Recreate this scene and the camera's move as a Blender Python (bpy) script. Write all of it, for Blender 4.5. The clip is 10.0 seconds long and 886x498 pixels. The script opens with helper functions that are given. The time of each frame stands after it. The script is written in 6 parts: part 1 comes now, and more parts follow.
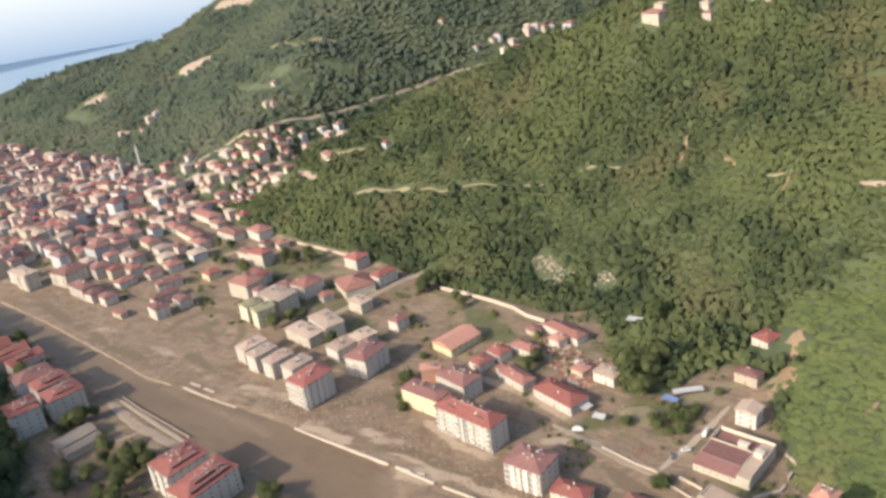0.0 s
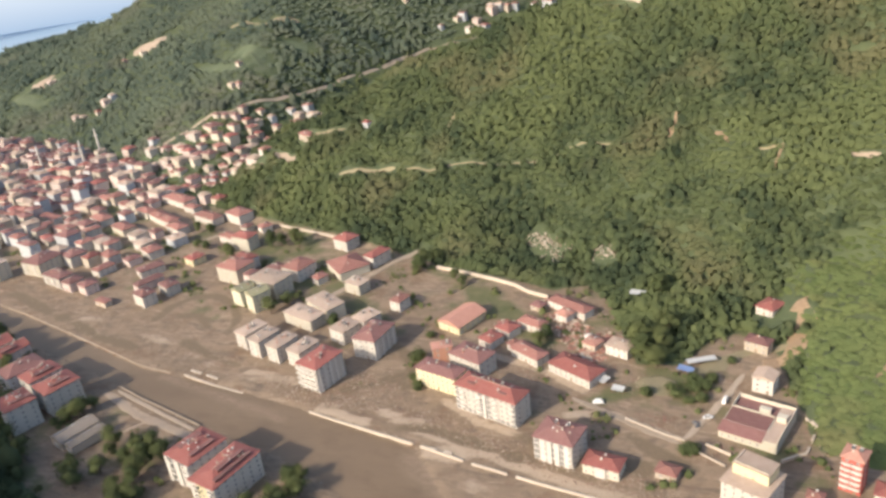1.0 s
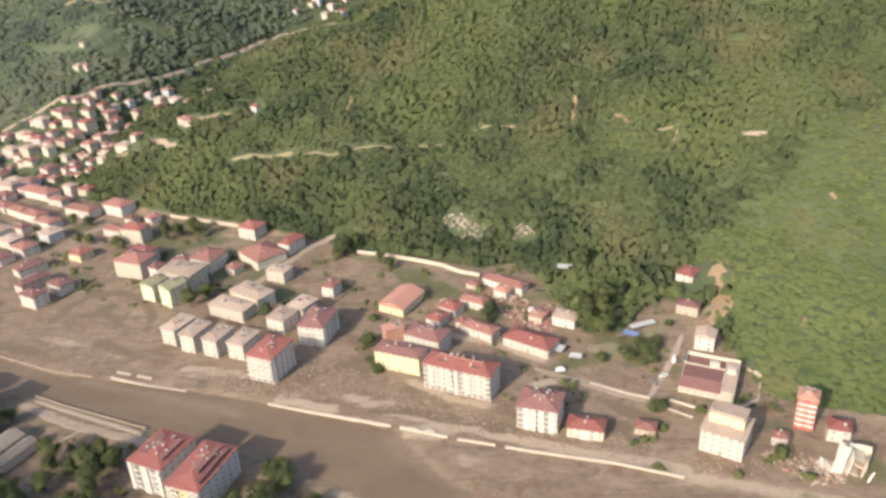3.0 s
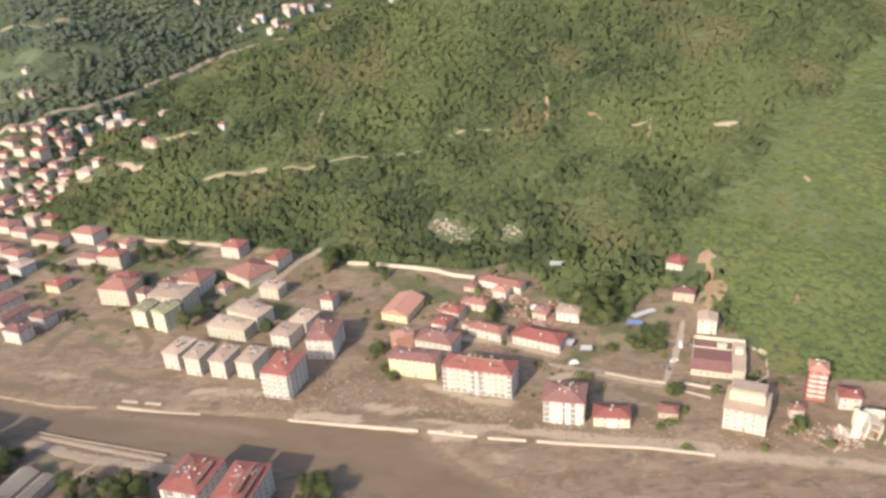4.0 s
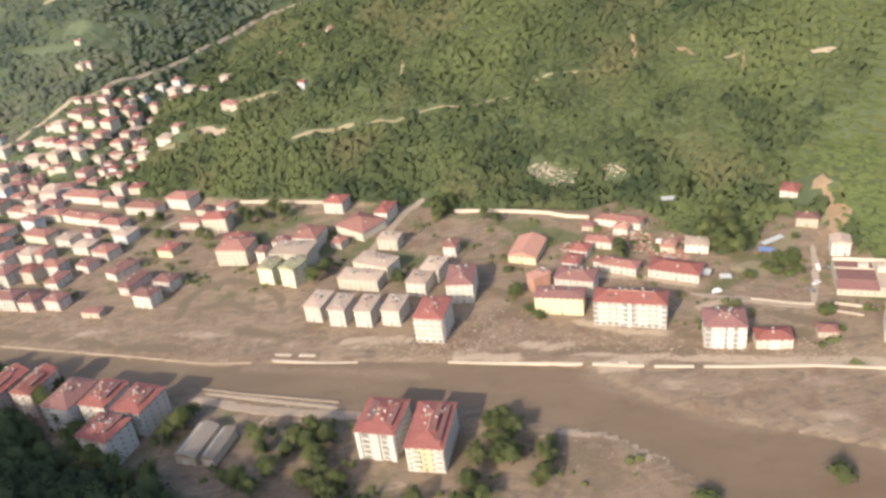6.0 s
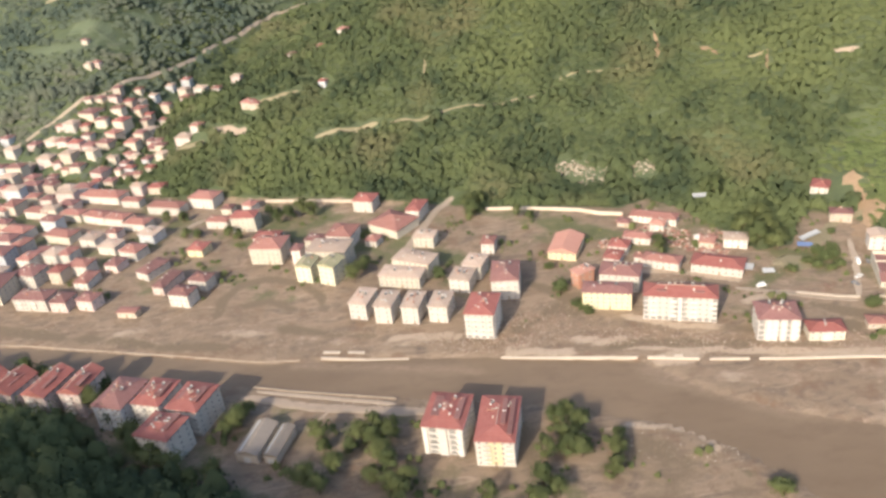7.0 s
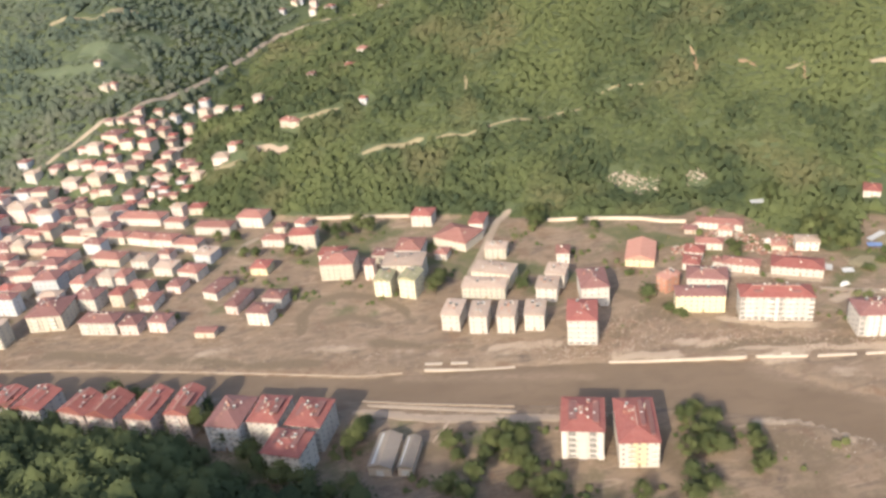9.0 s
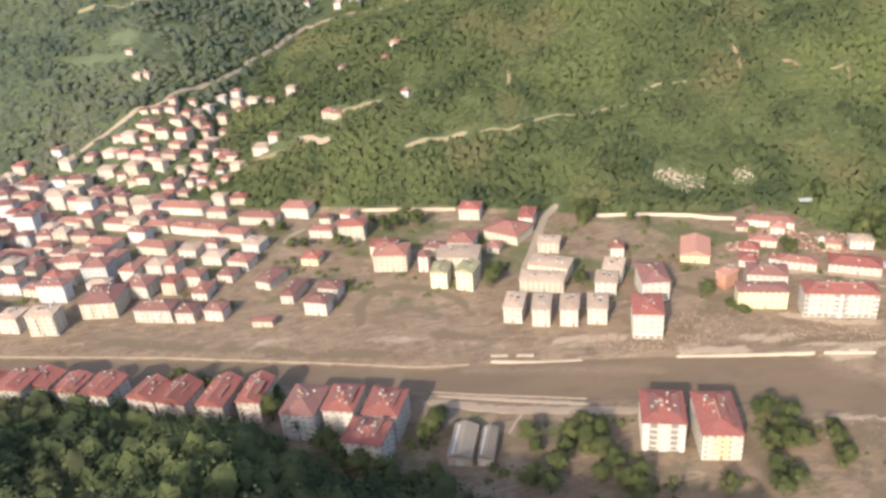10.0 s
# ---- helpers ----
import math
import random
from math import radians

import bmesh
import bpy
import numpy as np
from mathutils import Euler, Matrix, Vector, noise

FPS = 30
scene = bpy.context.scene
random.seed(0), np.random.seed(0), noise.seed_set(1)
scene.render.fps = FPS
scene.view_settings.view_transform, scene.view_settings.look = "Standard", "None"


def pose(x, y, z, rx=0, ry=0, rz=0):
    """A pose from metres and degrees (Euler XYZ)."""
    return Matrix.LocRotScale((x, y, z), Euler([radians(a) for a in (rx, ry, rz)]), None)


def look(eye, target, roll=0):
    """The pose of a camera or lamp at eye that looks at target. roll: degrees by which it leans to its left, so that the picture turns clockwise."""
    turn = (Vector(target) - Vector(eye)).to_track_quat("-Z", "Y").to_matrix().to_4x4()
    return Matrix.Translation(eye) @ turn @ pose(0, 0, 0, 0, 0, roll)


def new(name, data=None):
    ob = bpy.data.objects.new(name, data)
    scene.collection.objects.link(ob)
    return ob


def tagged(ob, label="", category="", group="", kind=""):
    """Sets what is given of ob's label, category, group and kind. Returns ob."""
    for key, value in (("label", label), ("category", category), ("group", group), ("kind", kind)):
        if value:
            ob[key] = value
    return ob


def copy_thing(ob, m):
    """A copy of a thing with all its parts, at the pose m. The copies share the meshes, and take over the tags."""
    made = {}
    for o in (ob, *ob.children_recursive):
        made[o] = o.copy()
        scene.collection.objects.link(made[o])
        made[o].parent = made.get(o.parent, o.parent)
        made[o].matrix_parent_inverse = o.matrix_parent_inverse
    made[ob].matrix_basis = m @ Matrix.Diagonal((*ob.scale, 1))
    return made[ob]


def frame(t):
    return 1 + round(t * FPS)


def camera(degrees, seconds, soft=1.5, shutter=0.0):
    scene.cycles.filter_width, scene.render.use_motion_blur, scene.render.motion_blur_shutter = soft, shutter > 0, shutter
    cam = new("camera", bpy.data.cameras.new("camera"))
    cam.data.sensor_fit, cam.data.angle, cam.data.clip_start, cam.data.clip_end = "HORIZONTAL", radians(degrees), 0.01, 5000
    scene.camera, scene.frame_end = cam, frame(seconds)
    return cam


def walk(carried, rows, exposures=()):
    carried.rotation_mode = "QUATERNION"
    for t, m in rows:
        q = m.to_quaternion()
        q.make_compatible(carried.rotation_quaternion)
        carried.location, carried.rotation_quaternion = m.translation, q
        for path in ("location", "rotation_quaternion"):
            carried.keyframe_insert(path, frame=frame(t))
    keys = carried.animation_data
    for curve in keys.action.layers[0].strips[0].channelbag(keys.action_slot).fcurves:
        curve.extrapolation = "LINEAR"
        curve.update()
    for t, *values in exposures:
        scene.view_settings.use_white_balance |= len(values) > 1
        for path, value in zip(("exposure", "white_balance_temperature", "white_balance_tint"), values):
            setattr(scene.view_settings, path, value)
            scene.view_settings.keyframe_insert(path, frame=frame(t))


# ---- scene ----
# ---- camera and its flight ----
cam = camera(58.0, 10.0, soft=3.0)
PATH = [
    (0, (6.90, 7.14, 234.23), (-75.39, 172.14, 156.83), -7.9),
    (0.5, (-10.65, 1.48, 234.23), (-85.55, 166.98, 150.43), -7.7),
    (1, (-28.17, -4.08, 234.17), (-96.77, 164.52, 151.27), -7.4),
    (1.5, (-46.01, -9.45, 234.09), (-101.12, 165.15, 153.80), -6.0),
    (2, (-63.96, -14.51, 233.89), (-106.66, 161.99, 150.19), -4.5),
    (2.5, (-82.63, -18.90, 233.79), (-122.13, 157.60, 148.39), -8.8),
    (2.7, (-90.20, -20.44, 233.75), (-123.90, 156.56, 147.05), -5.9),
    (3.8, (-132.51, -27.59, 233.53), (-138.71, 150.81, 143.43), -3.9),
    (4, (-140.16, -28.70, 233.51), (-144.76, 151.40, 146.71), -4.4),
    (4.5, (-159.16, -31.00, 233.38), (-159.96, 147.80, 143.68), -7.0),
    (5, (-178.10, -32.63, 233.29), (-176.50, 143.77, 138.99), -6.5),
    (5.5, (-197.05, -33.67, 233.24), (-202.95, 142.63, 138.84), -8.4),
    (6, (-215.98, -34.09, 233.29), (-219.98, 141.51, 137.59), -7.7),
    (7.5, (-273.24, -33.37, 233.98), (-266.94, 142.33, 138.68), -7.1),
    (8, (-292.55, -32.41, 234.15), (-282.46, 143.49, 139.45), -7.0),
    (8.5, (-312.07, -30.99, 234.32), (-299.27, 146.21, 142.52), -6.6),
    (9, (-331.67, -29.28, 234.48), (-315.07, 147.92, 143.18), -6.4),
    (9.5, (-351.26, -27.26, 234.59), (-333.56, 149.94, 143.49), -5.9),
    (10, (-370.74, -24.95, 234.66), (-351.64, 151.65, 142.86), -5.1),
]
walk(cam, [(t, look(eye, target, roll)) for t, eye, target, roll in PATH], [(0.0, 0.70), (3.0, 0.77), (6.0, 0.86), (10.0, 0.93)])

# ---- world, sun ----
SUN_FROM, SUN_UP = 213.0, 29.5        # degrees clockwise from +y, degrees above the horizon
world = bpy.data.worlds.new("sky")
scene.world = world
world.use_nodes = True
sky = world.node_tree.nodes.new("ShaderNodeTexSky")
sky.sky_type = "NISHITA"
sky.sun_disc = False
sky.sun_elevation = radians(SUN_UP)
sky.sun_rotation = radians(SUN_FROM)
sky.air_density, sky.dust_density = 1.0, 3.0
back = world.node_tree.nodes["Background"]
back.inputs["Strength"].default_value = 0.15
world.node_tree.links.new(sky.outputs[0], back.inputs["Color"])
sun = new("sun", bpy.data.lights.new("sun", "SUN"))
sun.data.energy, sun.data.angle, sun.data.color = 3.0, radians(0.5), (1.0, 0.87, 0.69)
_a, _e = radians(SUN_FROM), radians(SUN_UP)
sun.matrix_world = look((math.sin(_a) * math.cos(_e) * 900, math.cos(_a) * math.cos(_e) * 900, math.sin(_e) * 900), (0, 0, 0))

# ---- materials ----
def nodes_of(name):
    m = bpy.data.materials.new(name)
    m.use_nodes = True
    return m, m.node_tree.nodes, m.node_tree.links, m.node_tree.nodes["Principled BSDF"]


def place_of(n, l, scale):
    co = n.new("ShaderNodeTexCoord")
    mp = n.new("ShaderNodeMapping")
    mp.inputs["Scale"].default_value = scale if isinstance(scale, tuple) else (scale, scale, scale)
    l.new(co.outputs["Object"], mp.inputs["Vector"])
    return mp.outputs["Vector"]


def grain(n, l, vec, scale, detail=4.0, rough=0.6, swirl=0.0):
    t = n.new("ShaderNodeTexNoise")
    t.inputs["Scale"].default_value, t.inputs["Detail"].default_value, t.inputs["Roughness"].default_value = scale, detail, rough
    t.inputs["Distortion"].default_value = swirl
    l.new(vec, t.inputs["Vector"])
    return t.outputs["Fac"]


def span(n, l, fac, lo, hi):
    r = n.new("ShaderNodeMapRange")
    r.inputs["From Min"].default_value, r.inputs["From Max"].default_value = lo, hi
    l.new(fac, r.inputs["Value"])
    return r.outputs["Result"]


def blend(n, l, fac, a, b, mode="MIX"):
    m = n.new("ShaderNodeMix")
    m.data_type, m.blend_type = "RGBA", mode
    for sock, v in ((m.inputs[0], fac), (m.inputs[6], a), (m.inputs[7], b)):
        if isinstance(v, (int, float)):
            sock.default_value = v
        elif isinstance(v, tuple):
            sock.default_value = (*v, 1.0)
        else:
            l.new(v, sock)
    return m.outputs[2]


def relief(n, l, fac, bsdf, strength, distance):
    b = n.new("ShaderNodeBump")
    b.inputs["Strength"].default_value, b.inputs["Distance"].default_value = strength, distance
    l.new(fac, b.inputs["Height"])
    l.new(b.outputs["Normal"], bsdf.inputs["Normal"])


def plain(name, a, b, size=1.0, rough=0.9, bump=0.3, metal=0.0, stain=None):
    """Two mixed shades at two scales, with fine relief and shades that differ from object to object."""
    m, n, l, p = nodes_of(name)
    vec = place_of(n, l, 1.0)
    big = grain(n, l, vec, 0.22 / size, 3)
    small = grain(n, l, vec, 2.6 / size, 5, 0.7)
    c = blend(n, l, span(n, l, big, 0.35, 0.65), a, b)
    c = blend(n, l, span(n, l, small, 0.3, 0.75), c, tuple(v * 0.8 for v in a))
    if stain:
        c = blend(n, l, span(n, l, grain(n, l, vec, 0.5 / size, 6, 0.8), 0.56, 0.72), c, stain)
    info = n.new("ShaderNodeObjectInfo")
    hs = n.new("ShaderNodeHueSaturation")
    r = n.new("ShaderNodeMapRange")
    r.inputs["To Min"].default_value, r.inputs["To Max"].default_value = 0.86, 1.1
    l.new(info.outputs["Random"], r.inputs["Value"])
    l.new(r.outputs["Result"], hs.inputs["Value"])
    l.new(c, hs.inputs["Color"])
    l.new(hs.outputs["Color"], p.inputs["Base Color"])
    p.inputs["Roughness"].default_value, p.inputs["Metallic"].default_value = rough, metal
    relief(n, l, small, p, bump, 0.06)
    return m


def tiles(name, a, b, pale):
    """Clay tiles in courses, weathered in patches."""
    m, n, l, p = nodes_of(name)
    vec = place_of(n, l, 1.0)
    big = grain(n, l, vec, 0.35, 4, 0.7)
    small = grain(n, l, vec, 3.0, 5, 0.7)
    c = blend(n, l, span(n, l, big, 0.35, 0.65), a, b)
    c = blend(n, l, span(n, l, small, 0.50, 0.75), c, pale)
    info = n.new("ShaderNodeObjectInfo")
    r = n.new("ShaderNodeMapRange")
    r.inputs["To Min"].default_value, r.inputs["To Max"].default_value = 0.8, 1.15
    l.new(info.outputs["Random"], r.inputs["Value"])
    hs = n.new("ShaderNodeHueSaturation")
    l.new(r.outputs["Result"], hs.inputs["Value"])
    l.new(c, hs.inputs["Color"])
    l.new(hs.outputs["Color"], p.inputs["Base Color"])
    p.inputs["Roughness"].default_value = 0.8
    w = n.new("ShaderNodeTexWave")
    w.inputs["Scale"].default_value, w.inputs["Distortion"].default_value = 0.8, 0.4
    w.bands_direction = "Z"
    l.new(vec, w.inputs["Vector"])
    relief(n, l, w.outputs["Fac"], p, 0.5, 0.08)
    return m


def leaves(name, dark, mid, light, dry, patch=0.012):
    """Foliage: each crown its own shade, within patches of one kind of wood; dark patches also paint in shaded slopes.
    """
    m, n, l, p = nodes_of(name)
    vec = place_of(n, l, 1.0)
    own = n.new("ShaderNodeAttribute")
    own.attribute_name = "tint"
    c = blend(n, l, span(n, l, grain(n, l, vec, patch * 2.4, 3, 0.6), 0.42, 0.58), dark, mid)
    c = blend(n, l, span(n, l, own.outputs["Fac"], 0.1, 1.5), c, light)
    c = blend(n, l, span(n, l, grain(n, l, vec, patch * 0.8, 2, 0.5), 0.48, 0.60), c, light)
    c = blend(n, l, span(n, l, grain(n, l, vec, patch * 1.3, 2, 0.5), 0.56, 0.70), c, dry)
    l.new(c, p.inputs["Base Color"])
    p.inputs["Roughness"].default_value = 0.8
    p.inputs["Specular IOR Level"].default_value = 0.15
    relief(n, l, grain(n, l, vec, 1.4, 4, 0.7), p, 0.25, 0.4)
    thin = n.new("ShaderNodeBsdfTranslucent")
    l.new(c, thin.inputs["Color"])
    mix = n.new("ShaderNodeMixShader")
    mix.inputs[0].default_value = 0.12
    l.new(p.outputs[0], mix.inputs[1])
    l.new(thin.outputs[0], mix.inputs[2])
    l.new(mix.outputs[0], n["Material Output"].inputs["Surface"])
    return m


def ground_material():
    m, n, l, p = nodes_of("ground_mud_and_grass")
    vec = place_of(n, l, 1.0)
    at = n.new("ShaderNodeVertexColor")
    at.layer_name = "cover"
    sp = n.new("ShaderNodeSeparateColor")
    l.new(at.outputs["Color"], sp.inputs["Color"])
    big = grain(n, l, vec, 0.020, 5, 0.6)
    mid = grain(n, l, vec, 0.11, 5, 0.7)
    fine = grain(n, l, vec, 0.9, 5, 0.75)
    mud = blend(n, l, span(n, l, big, 0.35, 0.65), (0.205, 0.148, 0.100), (0.270, 0.200, 0.138))
    mud = blend(n, l, span(n, l, mid, 0.48, 0.72), mud, (0.165, 0.115, 0.08))
    flow = n.new("ShaderNodeMapping")
    flow.inputs["Rotation"].default_value, flow.inputs["Scale"].default_value = (0, 0, radians(16)), (0.34, 1.0, 1.0)
    l.new(vec, flow.inputs["Vector"])
    streak = grain(n, l, flow.outputs["Vector"], 0.14, 6, 0.72, 1.6)
    mud = blend(n, l, span(n, l, streak, 0.50, 0.68), mud, (0.115, 0.085, 0.066))
    mud = blend(n, l, span(n, l, grain(n, l, flow.outputs["Vector"], 0.10, 6, 0.7, 2.2), 0.56, 0.70), mud, (0.33, 0.25, 0.18))
    mud = blend(n, l, span(n, l, fine, 0.55, 0.85), mud, (0.35, 0.265, 0.19))
    mud = blend(n, l, span(n, l, grain(n, l, vec, 0.055, 6, 0.75), 0.52, 0.66), mud, (0.185, 0.118, 0.074))
    grass = blend(n, l, span(n, l, mid, 0.35, 0.65), (0.085, 0.098, 0.040), (0.150, 0.135, 0.068))
    grass = blend(n, l, span(n, l, fine, 0.5, 0.8), grass, (0.05, 0.07, 0.02))
    wood = blend(n, l, span(n, l, mid, 0.4, 0.7), (0.062, 0.082, 0.040), (0.092, 0.110, 0.048))
    pale = blend(n, l, span(n, l, fine, 0.4, 0.7), (0.42, 0.33, 0.245), (0.31, 0.235, 0.17))

    wet = blend(n, l, span(n, l, fine, 0.4, 0.7), (0.150, 0.112, 0.072), (0.205, 0.150, 0.098))

    def edge(ch):
        a = n.new("ShaderNodeMath")
        a.operation = "ADD"
        l.new(sp.outputs[ch] if isinstance(ch, int) else ch, a.inputs[0])
        b = n.new("ShaderNodeMath")
        b.operation = "MULTIPLY_ADD"
        l.new(mid, b.inputs[0])
        b.inputs[1].default_value, b.inputs[2].default_value = 0.9, -0.45
        l.new(b.outputs[0], a.inputs[1])
        return span(n, l, a.outputs[0], 0.38, 0.62)
    c = blend(n, l, edge(2), mud, pale)
    c = blend(n, l, edge(0), c, grass)
    c = blend(n, l, edge(at.outputs["Alpha"]), c, wet)
    c = blend(n, l, edge(1), c, wood)
    l.new(c, p.inputs["Base Color"])
    p.inputs["Roughness"].default_value = 0.9
    relief(n, l, fine, p, 0.6, 0.25)
    return m


def river_material():
    m, n, l, p = nodes_of("muddy_water")
    vec = place_of(n, l, (1.0, 2.2, 1.0))
    big = grain(n, l, vec, 0.012, 4, 0.6)
    mid = grain(n, l, vec, 0.05, 5, 0.7)
    c = blend(n, l, span(n, l, big, 0.35, 0.65), (0.168, 0.122, 0.082), (0.205, 0.150, 0.102))
    c = blend(n, l, span(n, l, mid, 0.50, 0.75), c, (0.155, 0.112, 0.075))
    at = n.new("ShaderNodeVertexColor")
    at.layer_name = "bars"
    sp = n.new("ShaderNodeSeparateColor")
    l.new(at.outputs["Color"], sp.inputs["Color"])
    fray = grain(n, l, vec, 0.16, 6, 0.75, 1.2)
    for ch, shade in ((0, (0.270, 0.202, 0.146)), (1, (0.098, 0.072, 0.050))):
        m2 = n.new("ShaderNodeMath")
        m2.operation = "MULTIPLY"
        l.new(sp.outputs[ch], m2.inputs[0])
        l.new(span(n, l, fray, 0.30, 0.62), m2.inputs[1])
        c = blend(n, l, span(n, l, m2.outputs[0], 0.08, 0.75), c, shade)
    l.new(c, p.inputs["Base Color"])
    p.inputs["Roughness"].default_value = 0.45
    p.inputs["Specular IOR Level"].default_value = 0.18
    relief(n, l, grain(n, l, vec, 0.8, 4, 0.6), p, 0.25, 0.1)
    return m


def sea_material():
    m, n, l, p = nodes_of("sea_water")
    vec = place_of(n, l, 1.0)
    c = blend(n, l, span(n, l, grain(n, l, vec, 0.004, 4), 0.3, 0.7), (0.22, 0.33, 0.46), (0.28, 0.39, 0.52))
    l.new(c, p.inputs["Base Color"])
    p.inputs["Roughness"].default_value = 0.55
    relief(n, l, grain(n, l, vec, 0.06, 4), p, 0.3, 0.5)
    return m


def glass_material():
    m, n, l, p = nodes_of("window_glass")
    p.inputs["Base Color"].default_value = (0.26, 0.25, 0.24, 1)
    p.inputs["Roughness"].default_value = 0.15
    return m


GROUND, RIVER, SEA, GLASS = ground_material(), river_material(), sea_material(), glass_material()
WALLS = {
    "cream": plain("cream_render", (0.565, 0.515, 0.42), (0.60, 0.555, 0.46), 3, stain=(0.50, 0.42, 0.31)),
    "white": plain("white_render", (0.60, 0.56, 0.505), (0.54, 0.50, 0.445), 3, stain=(0.55, 0.48, 0.41)),
    "pink": plain("pale_pink_render", (0.61, 0.49, 0.45), (0.65, 0.55, 0.50), 3, stain=(0.5, 0.4, 0.34)),
    "yellow": plain("yellow_render", (0.70, 0.62, 0.39), (0.72, 0.65, 0.44), 3, stain=(0.55, 0.45, 0.27)),
    "olive": plain("yellow_green_render", (0.68, 0.65, 0.48), (0.72, 0.69, 0.54), 3, stain=(0.45, 0.40, 0.24)),
    "grey": plain("blue_grey_render", (0.50, 0.52, 0.55), (0.56, 0.57, 0.58), 3, stain=(0.38, 0.36, 0.34)),
    "tan": plain("tan_render", (0.51, 0.435, 0.35), (0.56, 0.485, 0.40), 3, stain=(0.42, 0.33, 0.24)),
    "brick": plain("bare_brick", (0.46, 0.22, 0.15), (0.52, 0.28, 0.20), 2, stain=(0.34, 0.22, 0.17)),
    "red": plain("red_render", (0.50, 0.11, 0.09), (0.56, 0.16, 0.12), 3, stain=(0.4, 0.15, 0.11)),
}
ROOFS = {
    "red": tiles("bright_red_tiles", (0.255, 0.080, 0.066), (0.305, 0.110, 0.092), (0.235, 0.125, 0.112)),
    "terracotta": tiles("terracotta_tiles", (0.255, 0.106, 0.085), (0.305, 0.142, 0.116), (0.34, 0.225, 0.195)),
    "maroon": tiles("maroon_tiles", (0.190, 0.085, 0.076), (0.235, 0.112, 0.100), (0.29, 0.20, 0.18)),
    "grey": tiles("weathered_pale_tiles", (0.40, 0.300, 0.235), (0.46, 0.355, 0.285), (0.33, 0.25, 0.20)),
    "olive": tiles("olive_tiles", (0.23, 0.22, 0.13), (0.28, 0.26, 0.16), (0.34, 0.31, 0.21)),
    "orange": tiles("orange_tiles", (0.38, 0.18, 0.135), (0.43, 0.22, 0.17), (0.50, 0.33, 0.265)),
    "shed": plain("brown_sheet_metal", (0.28, 0.23, 0.185), (0.33, 0.275, 0.225), 2, rough=0.55, metal=0.1, stain=(0.28, 0.22, 0.18)),
    "metal": plain("pale_sheet_metal", (0.62, 0.62, 0.60), (0.54, 0.53, 0.50), 2, rough=0.5, metal=0.2, stain=(0.42, 0.36, 0.30)),
}
TRIM = plain("white_trim", (0.70, 0.67, 0.62), (0.63, 0.59, 0.54), 1)
CONCRETE = plain("dusty_concrete", (0.54, 0.46, 0.37), (0.60, 0.52, 0.43), 2, stain=(0.36, 0.29, 0.22))
STREET = plain("dusty_street", (0.37, 0.295, 0.225), (0.42, 0.34, 0.265), 4, stain=(0.27, 0.205, 0.15))
SILT = plain("pale_dry_silt", (0.42, 0.33, 0.25), (0.35, 0.27, 0.205), 6, stain=(0.26, 0.195, 0.145))
DARK_SILT = plain("wet_dark_silt", (0.13, 0.095, 0.07), (0.17, 0.125, 0.095), 6)
EARTH = plain("orange_bare_earth", (0.27, 0.185, 0.115), (0.33, 0.23, 0.15), 5, stain=(0.19, 0.165, 0.09))
RED_MUD = plain("reddish_rubble_mud", (0.22, 0.135, 0.10), (0.28, 0.18, 0.135), 3, stain=(0.14, 0.10, 0.08))
TRACK = plain("dry_earth_track", (0.30, 0.25, 0.155), (0.25, 0.215, 0.13), 5, stain=(0.17, 0.17, 0.085))
METAL_DARK = plain("dark_metal", (0.10, 0.10, 0.10), (0.13, 0.12, 0.12), 1, rough=0.5)
CAR_WHITE = plain("white_car_paint", (0.78, 0.78, 0.77), (0.74, 0.74, 0.73), 2, rough=0.35, bump=0.0)
CAR_DARK = plain("dark_car_paint", (0.10, 0.11, 0.13), (0.12, 0.12, 0.13), 2, rough=0.35, bump=0.0)
TYRE = plain("tyre_rubber", (0.03, 0.03, 0.03), (0.04, 0.04, 0.04), 1)
TARP = plain("blue_tarpaulin", (0.14, 0.21, 0.40), (0.19, 0.26, 0.44), 1, rough=0.6)
BARK = plain("bark", (0.14, 0.10, 0.07), (0.18, 0.13, 0.09), 0.5)
WOOD = plain("broken_timber", (0.30, 0.22, 0.15), (0.24, 0.18, 0.12), 0.6)
FOREST = leaves("forest_leaves", (0.046, 0.065, 0.036), (0.085, 0.106, 0.049), (0.120, 0.142, 0.061), (0.138, 0.138, 0.070))
# ridge leaves with the distance haze mixed into their colour, paler and bluer
HAZED_WOOD = leaves("hazed_forest_leaves", (0.054, 0.077, 0.062), (0.084, 0.108, 0.080), (0.112, 0.134, 0.092), (0.132, 0.138, 0.100), 0.008)
GARDEN = leaves("garden_leaves", (0.074, 0.094, 0.040), (0.108, 0.126, 0.050), (0.142, 0.154, 0.062), (0.16, 0.15, 0.075), 0.05)
SCRUB = leaves("scrub_leaves", (0.080, 0.108, 0.042), (0.102, 0.132, 0.049), (0.126, 0.152, 0.058), (0.140, 0.145, 0.064), 0.02)
MEADOW = plain("pale_green_meadow", (0.100, 0.126, 0.070), (0.125, 0.145, 0.078), 6, stain=(0.14, 0.14, 0.085))


